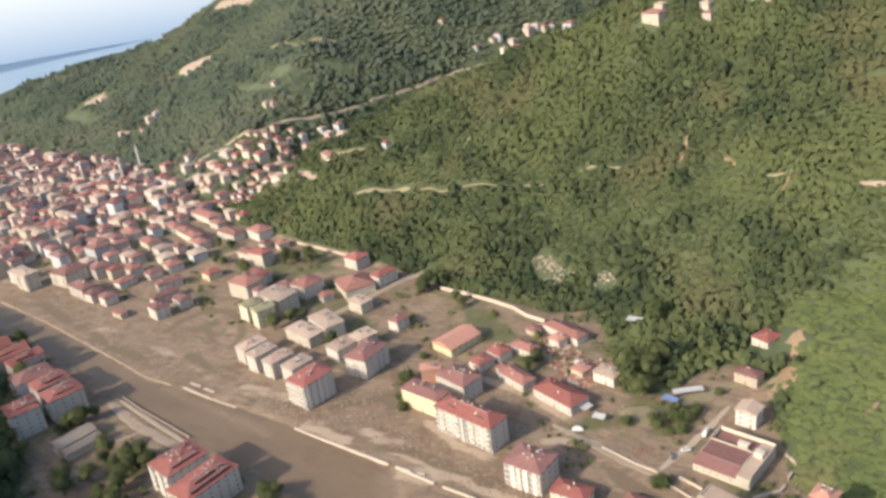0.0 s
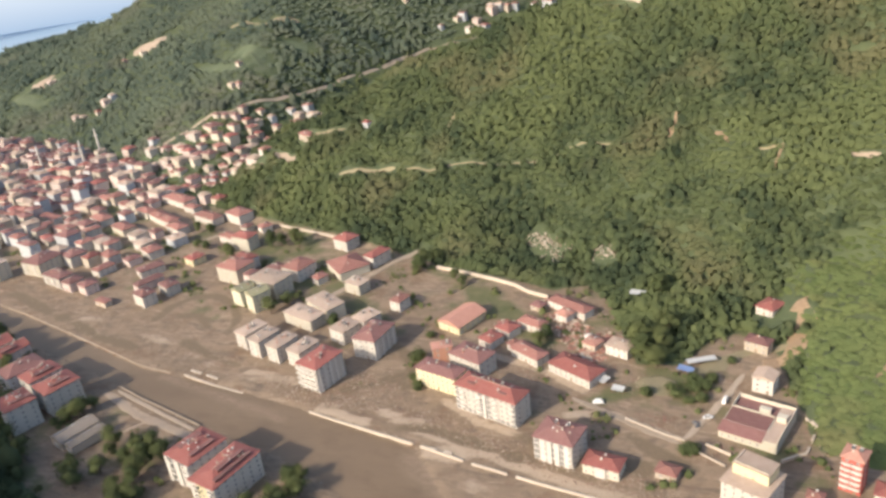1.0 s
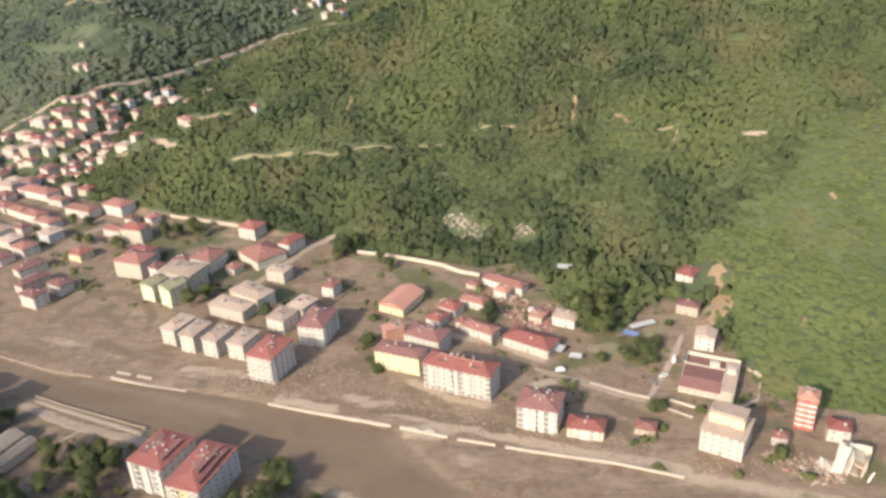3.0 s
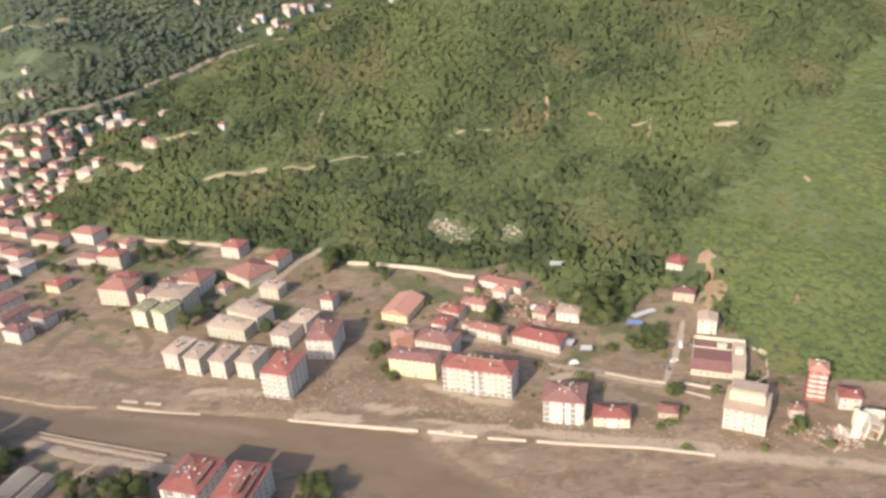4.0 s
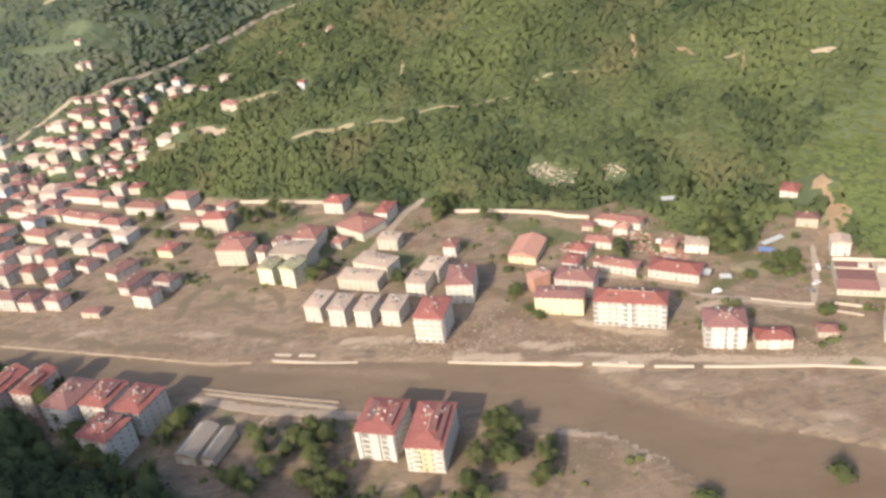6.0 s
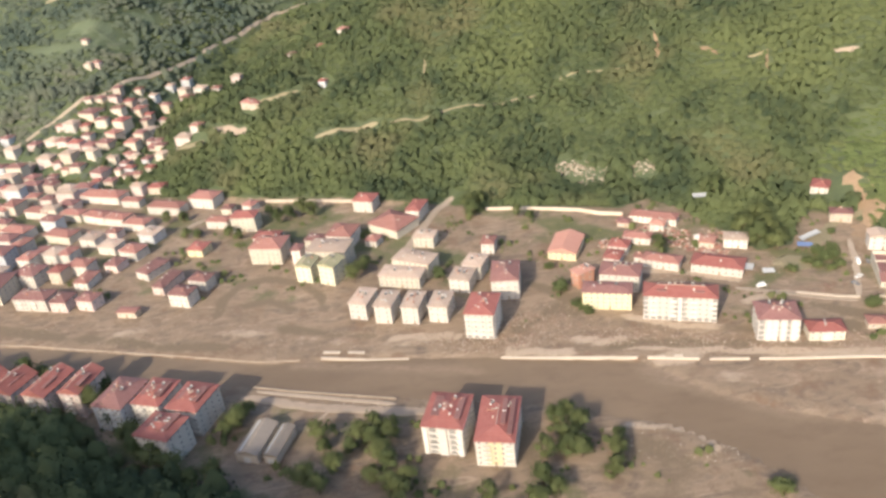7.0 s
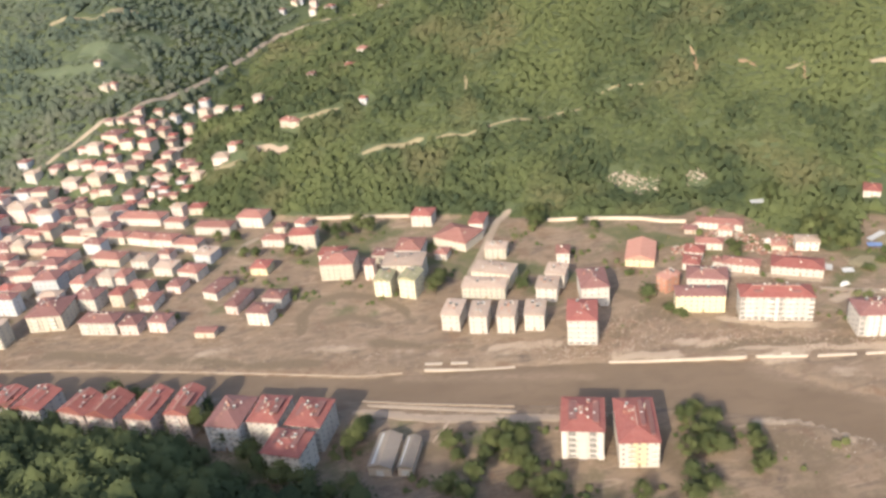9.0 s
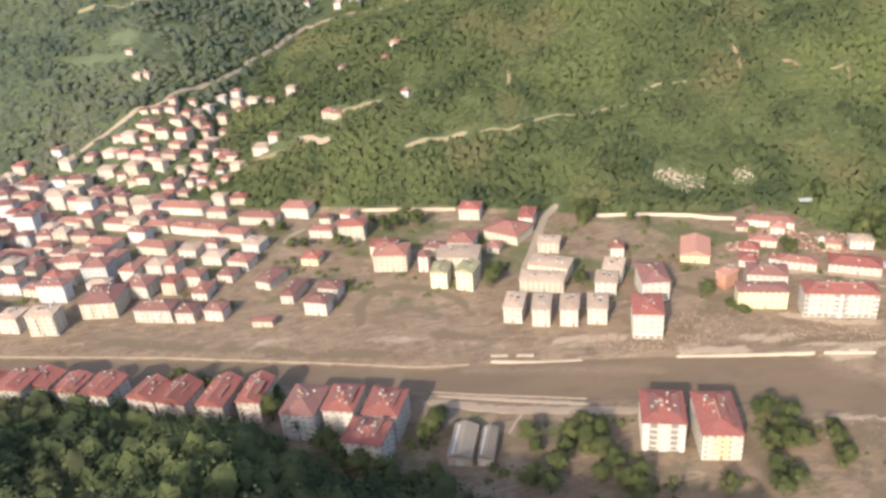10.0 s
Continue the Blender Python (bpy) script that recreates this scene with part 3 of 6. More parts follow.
TINT = {"terracotta": "terracotta tile", "red": "bright red tile", "maroon": "dark maroon tile", "grey": "weathered grey tile", "olive": "olive green tile", "orange": "orange tile", "metal": "pale sheet-metal", "shed": "brown sheet-metal"}
SHADE = {"cream": "cream rendered", "white": "white rendered", "pink": "pale pink rendered", "yellow": "pale yellow rendered", "olive": "yellow-green rendered", "grey": "blue-grey rendered", "tan": "tan rendered", "brick": "bare red brick", "red": "red painted"}


def house(x, y, yaw, w, d, h, tile="terracotta", wall="white", gable=None, pitch=0.36, sides=1, balcony=0, shops=0, stacks=2, note="", kind="house", windows=1, over=0.6, level=None, panes=0, dormers=(), band=None, bays=(), upper=None, ribs=0, solar=0, strips=()):
    """A house with its front's middle at (x, y), facing the river. level: the height of its ground."""
    rnd = random.Random(int(abs(x) * 7 + abs(y) * 13))
    z0 = level if level is not None else ground_at(x, y)
    ob = new(kind)
    ob.matrix_world = pose(x, y, z0, 0, 0, yaw)
    glass = WINDOW if panes else SMALL
    floors = max(1, round(h / 2.9))
    fh = h / floors
    what = "one-storey" if floors == 1 else ("two", "three", "four", "five", "six", "seven")[min(floors, 7) - 2] + "-storey"
    name = "apartment block" if kind == "apartment_block" else "house"
    tagged(ob, note or f"{what} {SHADE[wall]} {name} under a {TINT[tile]} roof", "building", "buildings of the flooded town", "")
    CLEAR.append((x - math.sin(radians(yaw)) * d / 2, y + math.cos(radians(yaw)) * d / 2, max(w, d) * 0.62 + 3))
    dims = [(-w / 2, w / 2, 0, d, -3, h - 0.1), (-w / 2 - 0.08, w / 2 + 0.08, -0.08, d + 0.08, -3, 0.5)]
    part("wall", boxes(*dims), WALLS[wall], ob)
    bm, rise = hip_roof(w, d, h + 0.18, pitch, over, gable)
    part("roof", bm, ROOFS[tile], ob)
    if kind == "apartment_block" and pitch > 0.2:
        zr = h + 0.18 + rise
        if gable == "y" or (gable is None and d > w):
            cut = 0.0 if gable else w / 2
            cap = (-0.16, 0.16, cut - over * 0.5, d - cut + over * 0.5, zr - 0.12, zr + 0.10)
        else:
            cut = 0.0 if gable else d / 2
            cap = (-w / 2 + cut - over * 0.5, w / 2 - cut + over * 0.5, d / 2 - 0.16, d / 2 + 0.16, zr - 0.12, zr + 0.10)
        if cap[1] - cap[0] > 0.3 and cap[3] - cap[2] > 0.3:
            part("ridge_cap", boxes(cap), ROOFS["grey"], ob, "pale ridge tiles")
    if gable:
        bm = bmesh.new()
        if gable == "y":
            for yy in (0.05, d - 0.05):
                v = [bm.verts.new(c) for c in ((-w / 2, yy, h - 0.15), (w / 2, yy, h - 0.15), (0, yy, h - 0.1 + rise * 0.93))]
                bm.faces.new(v)
        else:
            for xx in (-w / 2 + 0.05, w / 2 - 0.05):
                v = [bm.verts.new(c) for c in ((xx, 0, h - 0.15), (xx, d, h - 0.15), (xx, d / 2, h - 0.1 + rise * 0.93))]
                bm.faces.new(v)
        part("gable_wall", bm, WALLS[wall], ob)
    for k in range(stacks):
        cx, cy = rnd.uniform(-0.32, 0.32) * w, rnd.uniform(0.2, 0.8) * d
        cz = h + rise * (1 - max(abs(cx) / (w / 2 + over), abs(cy - d / 2) / (d / 2 + over))) if gable is None else h + rise * 0.35
        top = cz + rnd.uniform(0.7, 1.1)
        part("chimney", boxes((cx - 0.35, cx + 0.35, cy - 0.3, cy + 0.3, h, top), (cx - 0.45, cx + 0.45, cy - 0.4, cy + 0.4, top, top + 0.15)), WALLS[rnd.choice(("white", "tan", "brick"))], ob)
    for k in range(solar):
        cx, cy = (k + 0.5) / solar * w * 0.62 - w * 0.31 + rnd.uniform(-0.6, 0.6), d * rnd.uniform(0.42, 0.8)
        heat = h + 0.25 + rise * max(0.1, 1 - max(abs(cx) / (w / 2 + over), abs(cy - d / 2) / (d / 2 + over)) if gable is None else 1 - abs(cx) / (w / 2 + over))
        solar_heater(ob, cx, cy, heat, rnd.choice((-25, -18, -30)) - yaw)
    # dormers in dark maroon, painting in shaded dormer sides and sunk roof terraces
    for x0, x1, y0, y1, up in dormers:
        part("dormer", boxes((x0, x1, y0, y1, h, h + up)), ROOFS["maroon"], ob)
        part("dormer_roof", boxes((x0 - 0.3, x1 + 0.3, y0 - 0.3, y1 + 0.3, h + up, h + up + 0.18)), ROOFS["maroon"], ob)
    for x0, x1 in bays:
        part("bay", boxes((x0, x1, -0.75, 0.0, -2, h - 0.35)), TRIM, ob, "white projecting bay")
    # dark flat sheets paint the shade of balcony recesses; the wall is not cut
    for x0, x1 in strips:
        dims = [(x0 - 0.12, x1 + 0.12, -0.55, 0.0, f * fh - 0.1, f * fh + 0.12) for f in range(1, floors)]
        part("balcony_recess", boxes((x0, x1, -0.06, 0.02, 0.4, h - 0.5)), GLASS, ob, "dark sheet for the shade in a column of balconies")
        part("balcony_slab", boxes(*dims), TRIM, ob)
    for k in range(ribs):
        cy = d * (k + 0.5) / ribs
        part("pilaster", boxes((w / 2 - 0.1, w / 2 + 0.55, cy - 0.45, cy + 0.45, -2, h - 0.4)), TRIM, ob, "white pilaster on the side wall")
    if upper:
        x0, x1, y0, y1, up, skin = upper
        part("upper_storey", boxes((x0, x1, y0, y1, h - 0.1, h + up)), WALLS[skin], ob)
        part("upper_roof", boxes((x0 - 0.3, x1 + 0.3, y0 - 0.3, y1 + 0.3, h + up, h + up + 0.25)), ROOFS["grey"], ob)
        part("parapet", boxes((x0 + 0.4, x1 - 0.4, y0 + 0.4, y0 + 0.7, h + up + 0.25, h + up + 0.9), (x0 + 0.4, x0 + 0.7, y0 + 0.71, y1 - 0.4, h + up + 0.25, h + up + 0.8)), CONCRETE, ob)
    if band:
        part("front_panel", boxes((band[0], band[1], -0.035, 0.02, 0.0, h - 0.12)), WALLS[band[2]], ob, "yellow middle panel of the front")
    if kind == "storage_shed":
        bm = bmesh.new()
        q = [bm.verts.new((xx, yy, h + 0.30 + rise * (1 - abs(xx) / (w / 2 + over)))) for xx, yy in ((-w * 0.36, 1.0), (-w * 0.24, 1.0), (-w * 0.24, d - 1.0), (-w * 0.36, d - 1.0))]
        bm.faces.new(q)
        part("skylight", bm, ROOFS["metal"], ob, "long pale skylight strip")
        part("door", boxes((-1.6, 1.6, -0.12, 0.02, 0, min(3.0, h - 0.4))), ROOFS["metal"], ob)
    if windows:
        n = max(1, int((w - 0.6) / 3.0))
        cols = [(-w / 2 + w * (k + 0.5) / n) for k in range(n)]
        bal = set()
        if balcony:
            bal = set(range(n)) if balcony > 1 else {k for k in range(n) if k % 3 == 1 or n < 3}
        for f in range(floors):
            zz = f * fh + 0.95
            for k, cx in enumerate(cols):
                if f == 0 and shops:
                    add_window(ob, cx, -0.05, 0.25, 0, SHOP)
                    continue
                if k in bal and f > 0:
                    bw = w / n * 0.46
                    part("balcony", boxes((cx - bw, cx + bw, -1.3, 0.0, f * fh - 0.05, f * fh + 0.12), (cx - bw, cx + bw, -1.3, -1.18, f * fh + 0.12, f * fh + 1.0),
                                          (cx - bw, cx - bw + 0.1, -1.18, 0, f * fh + 0.12, f * fh + 1.0), (cx + bw - 0.1, cx + bw, -1.18, 0, f * fh + 0.12, f * fh + 1.0)), TRIM, ob)
                if f == 0 and k == n // 2 and not shops:
                    part("door", boxes((cx - 0.5, cx + 0.5, -0.14, 0.0, 0.0, 2.1), (cx - 0.62, cx + 0.62, -0.10, 0.0, 2.1, 2.2)), WOOD, ob)
                else:
                    add_window(ob, cx, 0, zz, 0, glass)
            if sides:
                m = max(1, int((d - 1) / 4.0))
                for k in range(m):
                    cy = d * (k + (0.75 if ribs else 0.5)) / m
                    add_window(ob, w / 2, cy, zz, radians(90), glass)
                    if sides > 1:
                        add_window(ob, -w / 2, cy, zz, radians(-90), glass)
    return ob


# ---- the town ----
house(-298.3, 329.9, -21.9, 9.9, 16.4, 9.7, tile='grey', wall='white', kind='apartment_block', pitch=0.16, stacks=5, panes=1, solar=2)
house(-284.7, 322.7, -19.0, 9.3, 15.7, 10.8, tile='grey', wall='white', kind='apartment_block', pitch=0.16, stacks=5, panes=1, solar=2)
house(-270.6, 318.9, -19.0, 9.2, 15.8, 10.4, tile='grey', wall='white', kind='apartment_block', pitch=0.16, stacks=5, panes=1, solar=2)
house(-255.9, 317.0, -18.8, 10.0, 15.3, 9.7, tile='grey', wall='white', kind='apartment_block', pitch=0.16, stacks=5, panes=1, solar=2)
house(-236.0, 297.5, -17.6, 14.6, 19.9, 14.7, ribs=5, tile='red', wall='white', kind='apartment_block', balcony=2, shops=1, stacks=5, sides=2, pitch=0.25, panes=1, solar=2)
house(-218.5, 330.5, -9.6, 14.6, 21.3, 12.0, ribs=4, tile='maroon', wall='white', kind='apartment_block', balcony=1, stacks=5, panes=1, solar=2)
house(-242.4, 343.7, -22.2, 11.5, 13.6, 8.4, tile='grey', wall='white', kind='apartment_block', pitch=0.14, stacks=4, solar=2)
house(-234.2, 356.4, -26.4, 11.0, 13.3, 9.0, tile='grey', wall='white', kind='apartment_block', pitch=0.14, stacks=4, solar=2)
house(-221.9, 382.9, -17.2, 7.6, 10.5, 7.0, tile='terracotta', wall='white')
house(-275.5, 357.0, -20.7, 24.7, 12.3, 7.3, tile='grey', wall='cream', kind='apartment_block', pitch=0.14, stacks=6, solar=2)
house(-268.6, 369.5, -31.0, 23.8, 13.3, 9.0, tile='grey', wall='cream', kind='apartment_block', pitch=0.14, stacks=6, sides=0, solar=2)
house(-259.5, 401.4, -20.5, 13.1, 9.8, 7.3, tile='grey', wall='cream', kind='apartment_block', pitch=0.14, stacks=6, solar=2)
house(-264.6, 439.3, -22.9, 9.4, 16.8, 8.1, tile='red', wall='white')
house(-284.7, 425.1, -41.9, 24.6, 21.7, 6.0, tile='terracotta', wall='cream', sides=0)
house(-292.4, 411.3, -27.6, 7.7, 8.7, 4.5)
house(-298.1, 463.6, -21.8, 14.2, 12.9, 8.4, tile='red', wall='white')
house(-357.2, 406.0, -15.0, 20.6, 16.8, 11.2, tile='terracotta', wall='cream', kind='apartment_block', stacks=5, solar=2)
house(-360.1, 426.5, -14.7, 16.3, 10.8, 8.0, tile='red', wall='white')
house(-337.6, 400.0, -17.0, 5.9, 8.0, 10.6, tile='maroon', wall='pink')
house(-331.2, 377.3, -20.2, 9.7, 11.9, 10.8, tile='olive', wall='olive', kind='apartment_block', gable='y', stacks=4, solar=2)
house(-317.3, 371.0, -30.4, 10.3, 12.6, 12.5, tile='olive', wall='olive', kind='apartment_block', gable='y', stacks=4, solar=2)
house(-318.2, 388.0, -16.9, 24.2, 16.1, 13.0, tile='grey', wall='cream', kind='apartment_block', pitch=0.12, sides=2, stacks=4, solar=2)
house(-312.3, 414.4, -19.9, 16.5, 17.1, 9.0)
house(-328.8, 418.4, -26.7, 13.1, 9.1, 6.0, tile='maroon', wall='cream', sides=0)
house(-378.7, 456.3, -12.3, 17.1, 11.5, 10.9, tile='red', wall='cream')
house(-399.2, 467.1, -20.6, 16.2, 8.4, 5.7)
house(-396.1, 487.8, -18.0, 7.9, 7.7, 4.9, tile='maroon', wall='cream', sides=0)
house(-381.6, 489.1, -35.2, 8.7, 8.7, 5.0, sides=0)
house(-417.2, 505.2, -23.5, 20.4, 14.0, 8.1, sides=0)
house(-443.9, 502.2, -21.8, 27.6, 10.8, 6.3, sides=0)
house(-406.6, 428.9, -20.6, 11.0, 11.2, 5.2, tile='red', wall='yellow')
house(-434.8, 406.7, -34.3, 10.3, 18.2, 5.3, tile='maroon', wall='white')
house(-419.7, 384.9, -24.5, 8.0, 19.9, 5.7, tile='maroon', wall='pink')
house(-403.2, 367.6, -23.3, 13.3, 10.1, 8.4, tile='maroon', wall='white')
house(-395.8, 384.1, -24.6, 12.5, 9.8, 7.0, tile='maroon', wall='white')
house(-432.9, 363.1, -15.5, 11.7, 5.3, 3.8, tile='terracotta', wall='tan', pitch=0.15, stacks=0)
house(-452.0, 436.5, -27.9, 14.7, 11.9, 6.2)
house(-445.4, 458.3, -27.4, 13.0, 12.2, 6.6, tile='grey', wall='grey', kind='apartment_block', pitch=0.12, stacks=4, solar=2)
house(-459.8, 480.7, -25.1, 18.9, 10.5, 5.9)
house(-460.9, 377.5, -21.5, 11.3, 9.8, 6.9, tile='maroon', wall='pink', sides=1)
house(-477.2, 379.6, -15.7, 10.8, 11.5, 6.9, tile='maroon', wall='pink', sides=1)
house(-495.7, 385.3, -17.2, 22.9, 11.5, 8.3, tile='maroon', wall='white', kind='apartment_block', balcony=1, stacks=7, sides=1, solar=2)
house(-528.7, 398.9, -9.4, 21.0, 22.4, 10.5, tile='maroon', wall='cream', kind='apartment_block', balcony=1, stacks=7, sides=1, solar=2)
house(-557.1, 387.8, -11.8, 16.6, 10.8, 13.7, tile='grey', wall='cream', kind='apartment_block', balcony=1, pitch=0.15, sides=1, stacks=4, solar=2)
house(-578.6, 396.1, -18.2, 12.4, 11.9, 10.2, tile='grey', wall='white', kind='apartment_block', pitch=0.15, sides=1, stacks=4, solar=2)
house(-562.8, 427.0, -16.3, 18.0, 8.4, 12.0, tile='maroon', wall='grey', kind='apartment_block', sides=1, stacks=4, solar=2)
house(-472.0, 403.6, -16.1, 9.2, 14.7, 5.2, sides=1)
house(-480.1, 422.7, -19.1, 14.7, 10.5, 7.4, sides=1)
house(-511.1, 416.5, -20.8, 16.1, 14.0, 9.0, tile='maroon', wall='white', kind='apartment_block', stacks=7, sides=1, solar=2)
house(-495.5, 442.5, -21.2, 8.9, 11.2, 7.3, sides=1)
house(-504.9, 443.9, -23.8, 11.3, 10.8, 7.8, tile='grey', wall='white', pitch=0.2, sides=1)
house(-469.6, 448.7, -23.1, 13.6, 11.2, 5.9, tile='grey', wall='white', pitch=0.2, sides=1)
house(-487.1, 463.7, -20.5, 12.4, 11.9, 6.0, tile='grey', wall='white', pitch=0.2, sides=1)
house(-561.2, 466.0, -13.8, 13.8, 10.8, 7.8, sides=1)
house(-541.0, 444.6, -11.8, 16.3, 13.6, 12.0, tile='maroon', wall='grey', kind='apartment_block', sides=1, stacks=4, solar=2)
house(-520.9, 441.1, -20.3, 10.4, 11.5, 8.0, sides=1)
house(-535.0, 464.5, -26.4, 8.7, 12.2, 8.0, sides=1)
house(-599.9, 464.3, -23.9, 11.3, 11.9, 12.2, tile='grey', wall='white', kind='apartment_block', pitch=0.15, sides=1, stacks=4, solar=2)
house(-501.9, 539.1, -22.9, 36.3, 12.9, 6.0, tile='terracotta', wall='white', stacks=7, note='long white terraced row under a terracotta roof with many chimneys', sides=0)
house(-474.2, 523.9, -21.5, 15.6, 7.7, 5.5, sides=0)
house(-514.9, 511.7, -23.2, 18.5, 9.4, 6.0, wall='cream', sides=0)
house(-495.1, 502.6, -29.5, 21.1, 10.1, 6.0, sides=0)
house(-477.4, 493.5, -25.8, 17.8, 10.5, 6.0, sides=0)
house(-604.0, 551.7, -21.3, 15.9, 11.5, 5.5, sides=0)
house(-581.4, 538.7, -27.8, 21.2, 9.1, 6.0, sides=0)
house(-605.5, 493.0, -18.7, 25.4, 8.7, 6.0, sides=0)
house(-512.2, 476.4, -25.3, 22.4, 11.2, 6.0, wall='cream', sides=0)
house(-588.5, 499.8, -20.5, 13.6, 10.1, 6.0, sides=0)
house(-549.6, 492.8, -25.5, 22.6, 11.5, 6.0, sides=0)
house(-544.7, 524.4, -24.5, 23.3, 10.1, 6.0, sides=0)
house(-564.5, 318.5, -21.7, 13.0, 13.6, 14.0, tile='red', wall='white', kind='apartment_block', balcony=1, stacks=6, gable='y', pitch=0.3, dormers=((2.2, 4.2, 3, 12, 1.5),), solar=2)
house(-548.5, 311.7, -20.4, 15.6, 14.3, 14.0, tile='red', wall='white', kind='apartment_block', balcony=1, stacks=6, gable='y', pitch=0.3, dormers=((2.2, 4.2, 3, 12, 1.5),), solar=2)
house(-539.2, 316.4, -23.2, 18.1, 13.6, 14.0, tile='red', wall='white', kind='apartment_block', balcony=1, stacks=6, gable='y', pitch=0.3, dormers=((2.2, 4.2, 3, 12, 1.5),), solar=2)
house(-522.0, 306.9, -22.4, 12.5, 14.3, 14.0, tile='red', wall='white', kind='apartment_block', balcony=1, stacks=6, gable='y', pitch=0.3, dormers=((2.2, 4.2, 3, 12, 1.5),), solar=2)
house(-506.8, 300.6, -24.0, 15.4, 16.4, 14.0, tile='red', wall='white', kind='apartment_block', balcony=1, stacks=6, gable='y', pitch=0.3, dormers=((2.2, 4.2, 3, 12, 1.5),), solar=2)
house(-483.7, 292.0, -28.6, 14.9, 14.3, 14.0, tile='red', wall='pink', kind='apartment_block', balcony=1, stacks=8, gable='y', pitch=0.5, dormers=((2.4, 4.2, 4, 13, 2.2),), solar=2)
house(-469.4, 285.3, -25.4, 14.8, 17.1, 14.0, tile='red', wall='pink', kind='apartment_block', balcony=1, stacks=8, gable='y', pitch=0.5, dormers=((2.4, 4.2, 4, 13, 2.2),), solar=2)
house(-450.7, 278.9, -21.6, 12.9, 21.0, 14.0, tile='red', wall='pink', kind='apartment_block', balcony=1, stacks=8, gable='y', pitch=0.5, dormers=((2.4, 4.2, 4, 13, 2.2),), solar=2)
house(-433.3, 277.1, -18.7, 11.2, 19.6, 14.0, tile='red', wall='pink', kind='apartment_block', balcony=1, stacks=8, gable='y', pitch=0.5, dormers=((2.4, 4.2, 4, 13, 2.2),), solar=2)
house(-411.0, 262.4, -21.0, 15.8, 21.4, 14.0, tile='maroon', wall='grey', kind='apartment_block', balcony=1, stacks=7, panes=1, solar=2)
house(-393.0, 260.8, -20.0, 14.2, 18.4, 14.0, tile='red', wall='white', kind='apartment_block', balcony=1, stacks=8, pitch=0.28, sides=2, dormers=((2.6, 5.4, 5, 15, 1.7), (-5.0, -3.0, 5, 13, 1.5)), panes=1, solar=2)
house(-375.0, 253.4, -22.0, 16.0, 19.0, 14.0, tile='red', wall='white', kind='apartment_block', balcony=1, stacks=8, pitch=0.28, sides=2, dormers=((2.6, 5.4, 5, 15, 1.7), (-5.0, -3.0, 5, 13, 1.5)), panes=1, solar=2)
house(-384.0, 235.6, -24.0, 17.4, 15.6, 15.0, tile='red', wall='white', kind='apartment_block', balcony=1, stacks=8, pitch=0.28, sides=2, dormers=((2.6, 5.4, 5, 15, 1.7), (-5.0, -3.0, 5, 13, 1.5)), panes=1, solar=2)
house(-344.2, 229.2, -19.0, 10.2, 21.0, 4.6, tile='shed', wall='tan', gable='y', pitch=0.36, stacks=0, windows=0, kind='storage_shed', note='long low storage shed with a brown sheet-metal roof and pale skylights', over=0.3)
house(-333.8, 226.6, -19.0, 6.2, 19.4, 4.4, tile='shed', wall='tan', gable='y', pitch=0.36, stacks=0, windows=0, kind='storage_shed', note='long low storage shed with a brown sheet-metal roof and pale skylights', over=0.3)
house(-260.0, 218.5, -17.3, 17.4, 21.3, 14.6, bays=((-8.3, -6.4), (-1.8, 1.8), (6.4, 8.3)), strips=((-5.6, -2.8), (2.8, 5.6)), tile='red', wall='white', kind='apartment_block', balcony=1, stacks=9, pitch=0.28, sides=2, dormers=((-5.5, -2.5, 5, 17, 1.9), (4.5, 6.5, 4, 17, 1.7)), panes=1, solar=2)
house(-239.8, 207.7, -14.0, 15.8, 27.6, 13.2, tile='red', wall='white', band=(-3.6, 3.2, 'yellow'), dormers=((1.8, 3.2, 8, 23, 2.6), (5.0, 6.4, 3, 24, 1.7)), kind='apartment_block', balcony=1, stacks=8, pitch=0.26, sides=2, panes=1, solar=2)
house(-180.9, 364.7, -24.0, 16.3, 23.3, 4.8, tile='orange', wall='yellow', gable='y', pitch=0.35, stacks=0, note='long yellow hall with an orange gabled roof')
house(-168.9, 308.7, -17.4, 24.7, 10.3, 10.2, tile='maroon', wall='yellow', kind='apartment_block', stacks=4, pitch=0.2, sides=2, panes=1, solar=2)
house(-158.3, 324.3, -23.1, 20.7, 13.3, 10.0, tile='maroon', wall='white', kind='apartment_block', stacks=6, pitch=0.3, solar=2)
house(-179.8, 334.6, -63.8, 6.9, 10.5, 9.1, tile='orange', wall='brick', kind='apartment_block', stacks=3, pitch=0.1, note='unfinished bare red brick building beside muddy plots', solar=2)
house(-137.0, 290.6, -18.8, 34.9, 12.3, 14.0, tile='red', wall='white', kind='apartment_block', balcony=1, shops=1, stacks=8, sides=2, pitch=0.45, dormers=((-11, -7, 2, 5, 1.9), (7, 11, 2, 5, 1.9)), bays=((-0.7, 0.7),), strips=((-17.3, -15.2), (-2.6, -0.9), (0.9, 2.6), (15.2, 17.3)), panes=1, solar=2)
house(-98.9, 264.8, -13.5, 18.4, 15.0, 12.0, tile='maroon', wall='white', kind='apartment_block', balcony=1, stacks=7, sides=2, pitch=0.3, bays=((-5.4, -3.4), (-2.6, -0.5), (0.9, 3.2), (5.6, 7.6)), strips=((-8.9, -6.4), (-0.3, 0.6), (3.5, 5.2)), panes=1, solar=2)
house(-77.9, 260.0, -10.3, 15.8, 9.1, 5.3, tile='red', wall='cream', sides=2, bays=((-2.2, 2.2),), panes=1)
house(-51.8, 263.2, -14.8, 8.6, 6.6, 3.4, tile='terracotta', wall='tan', stacks=0)
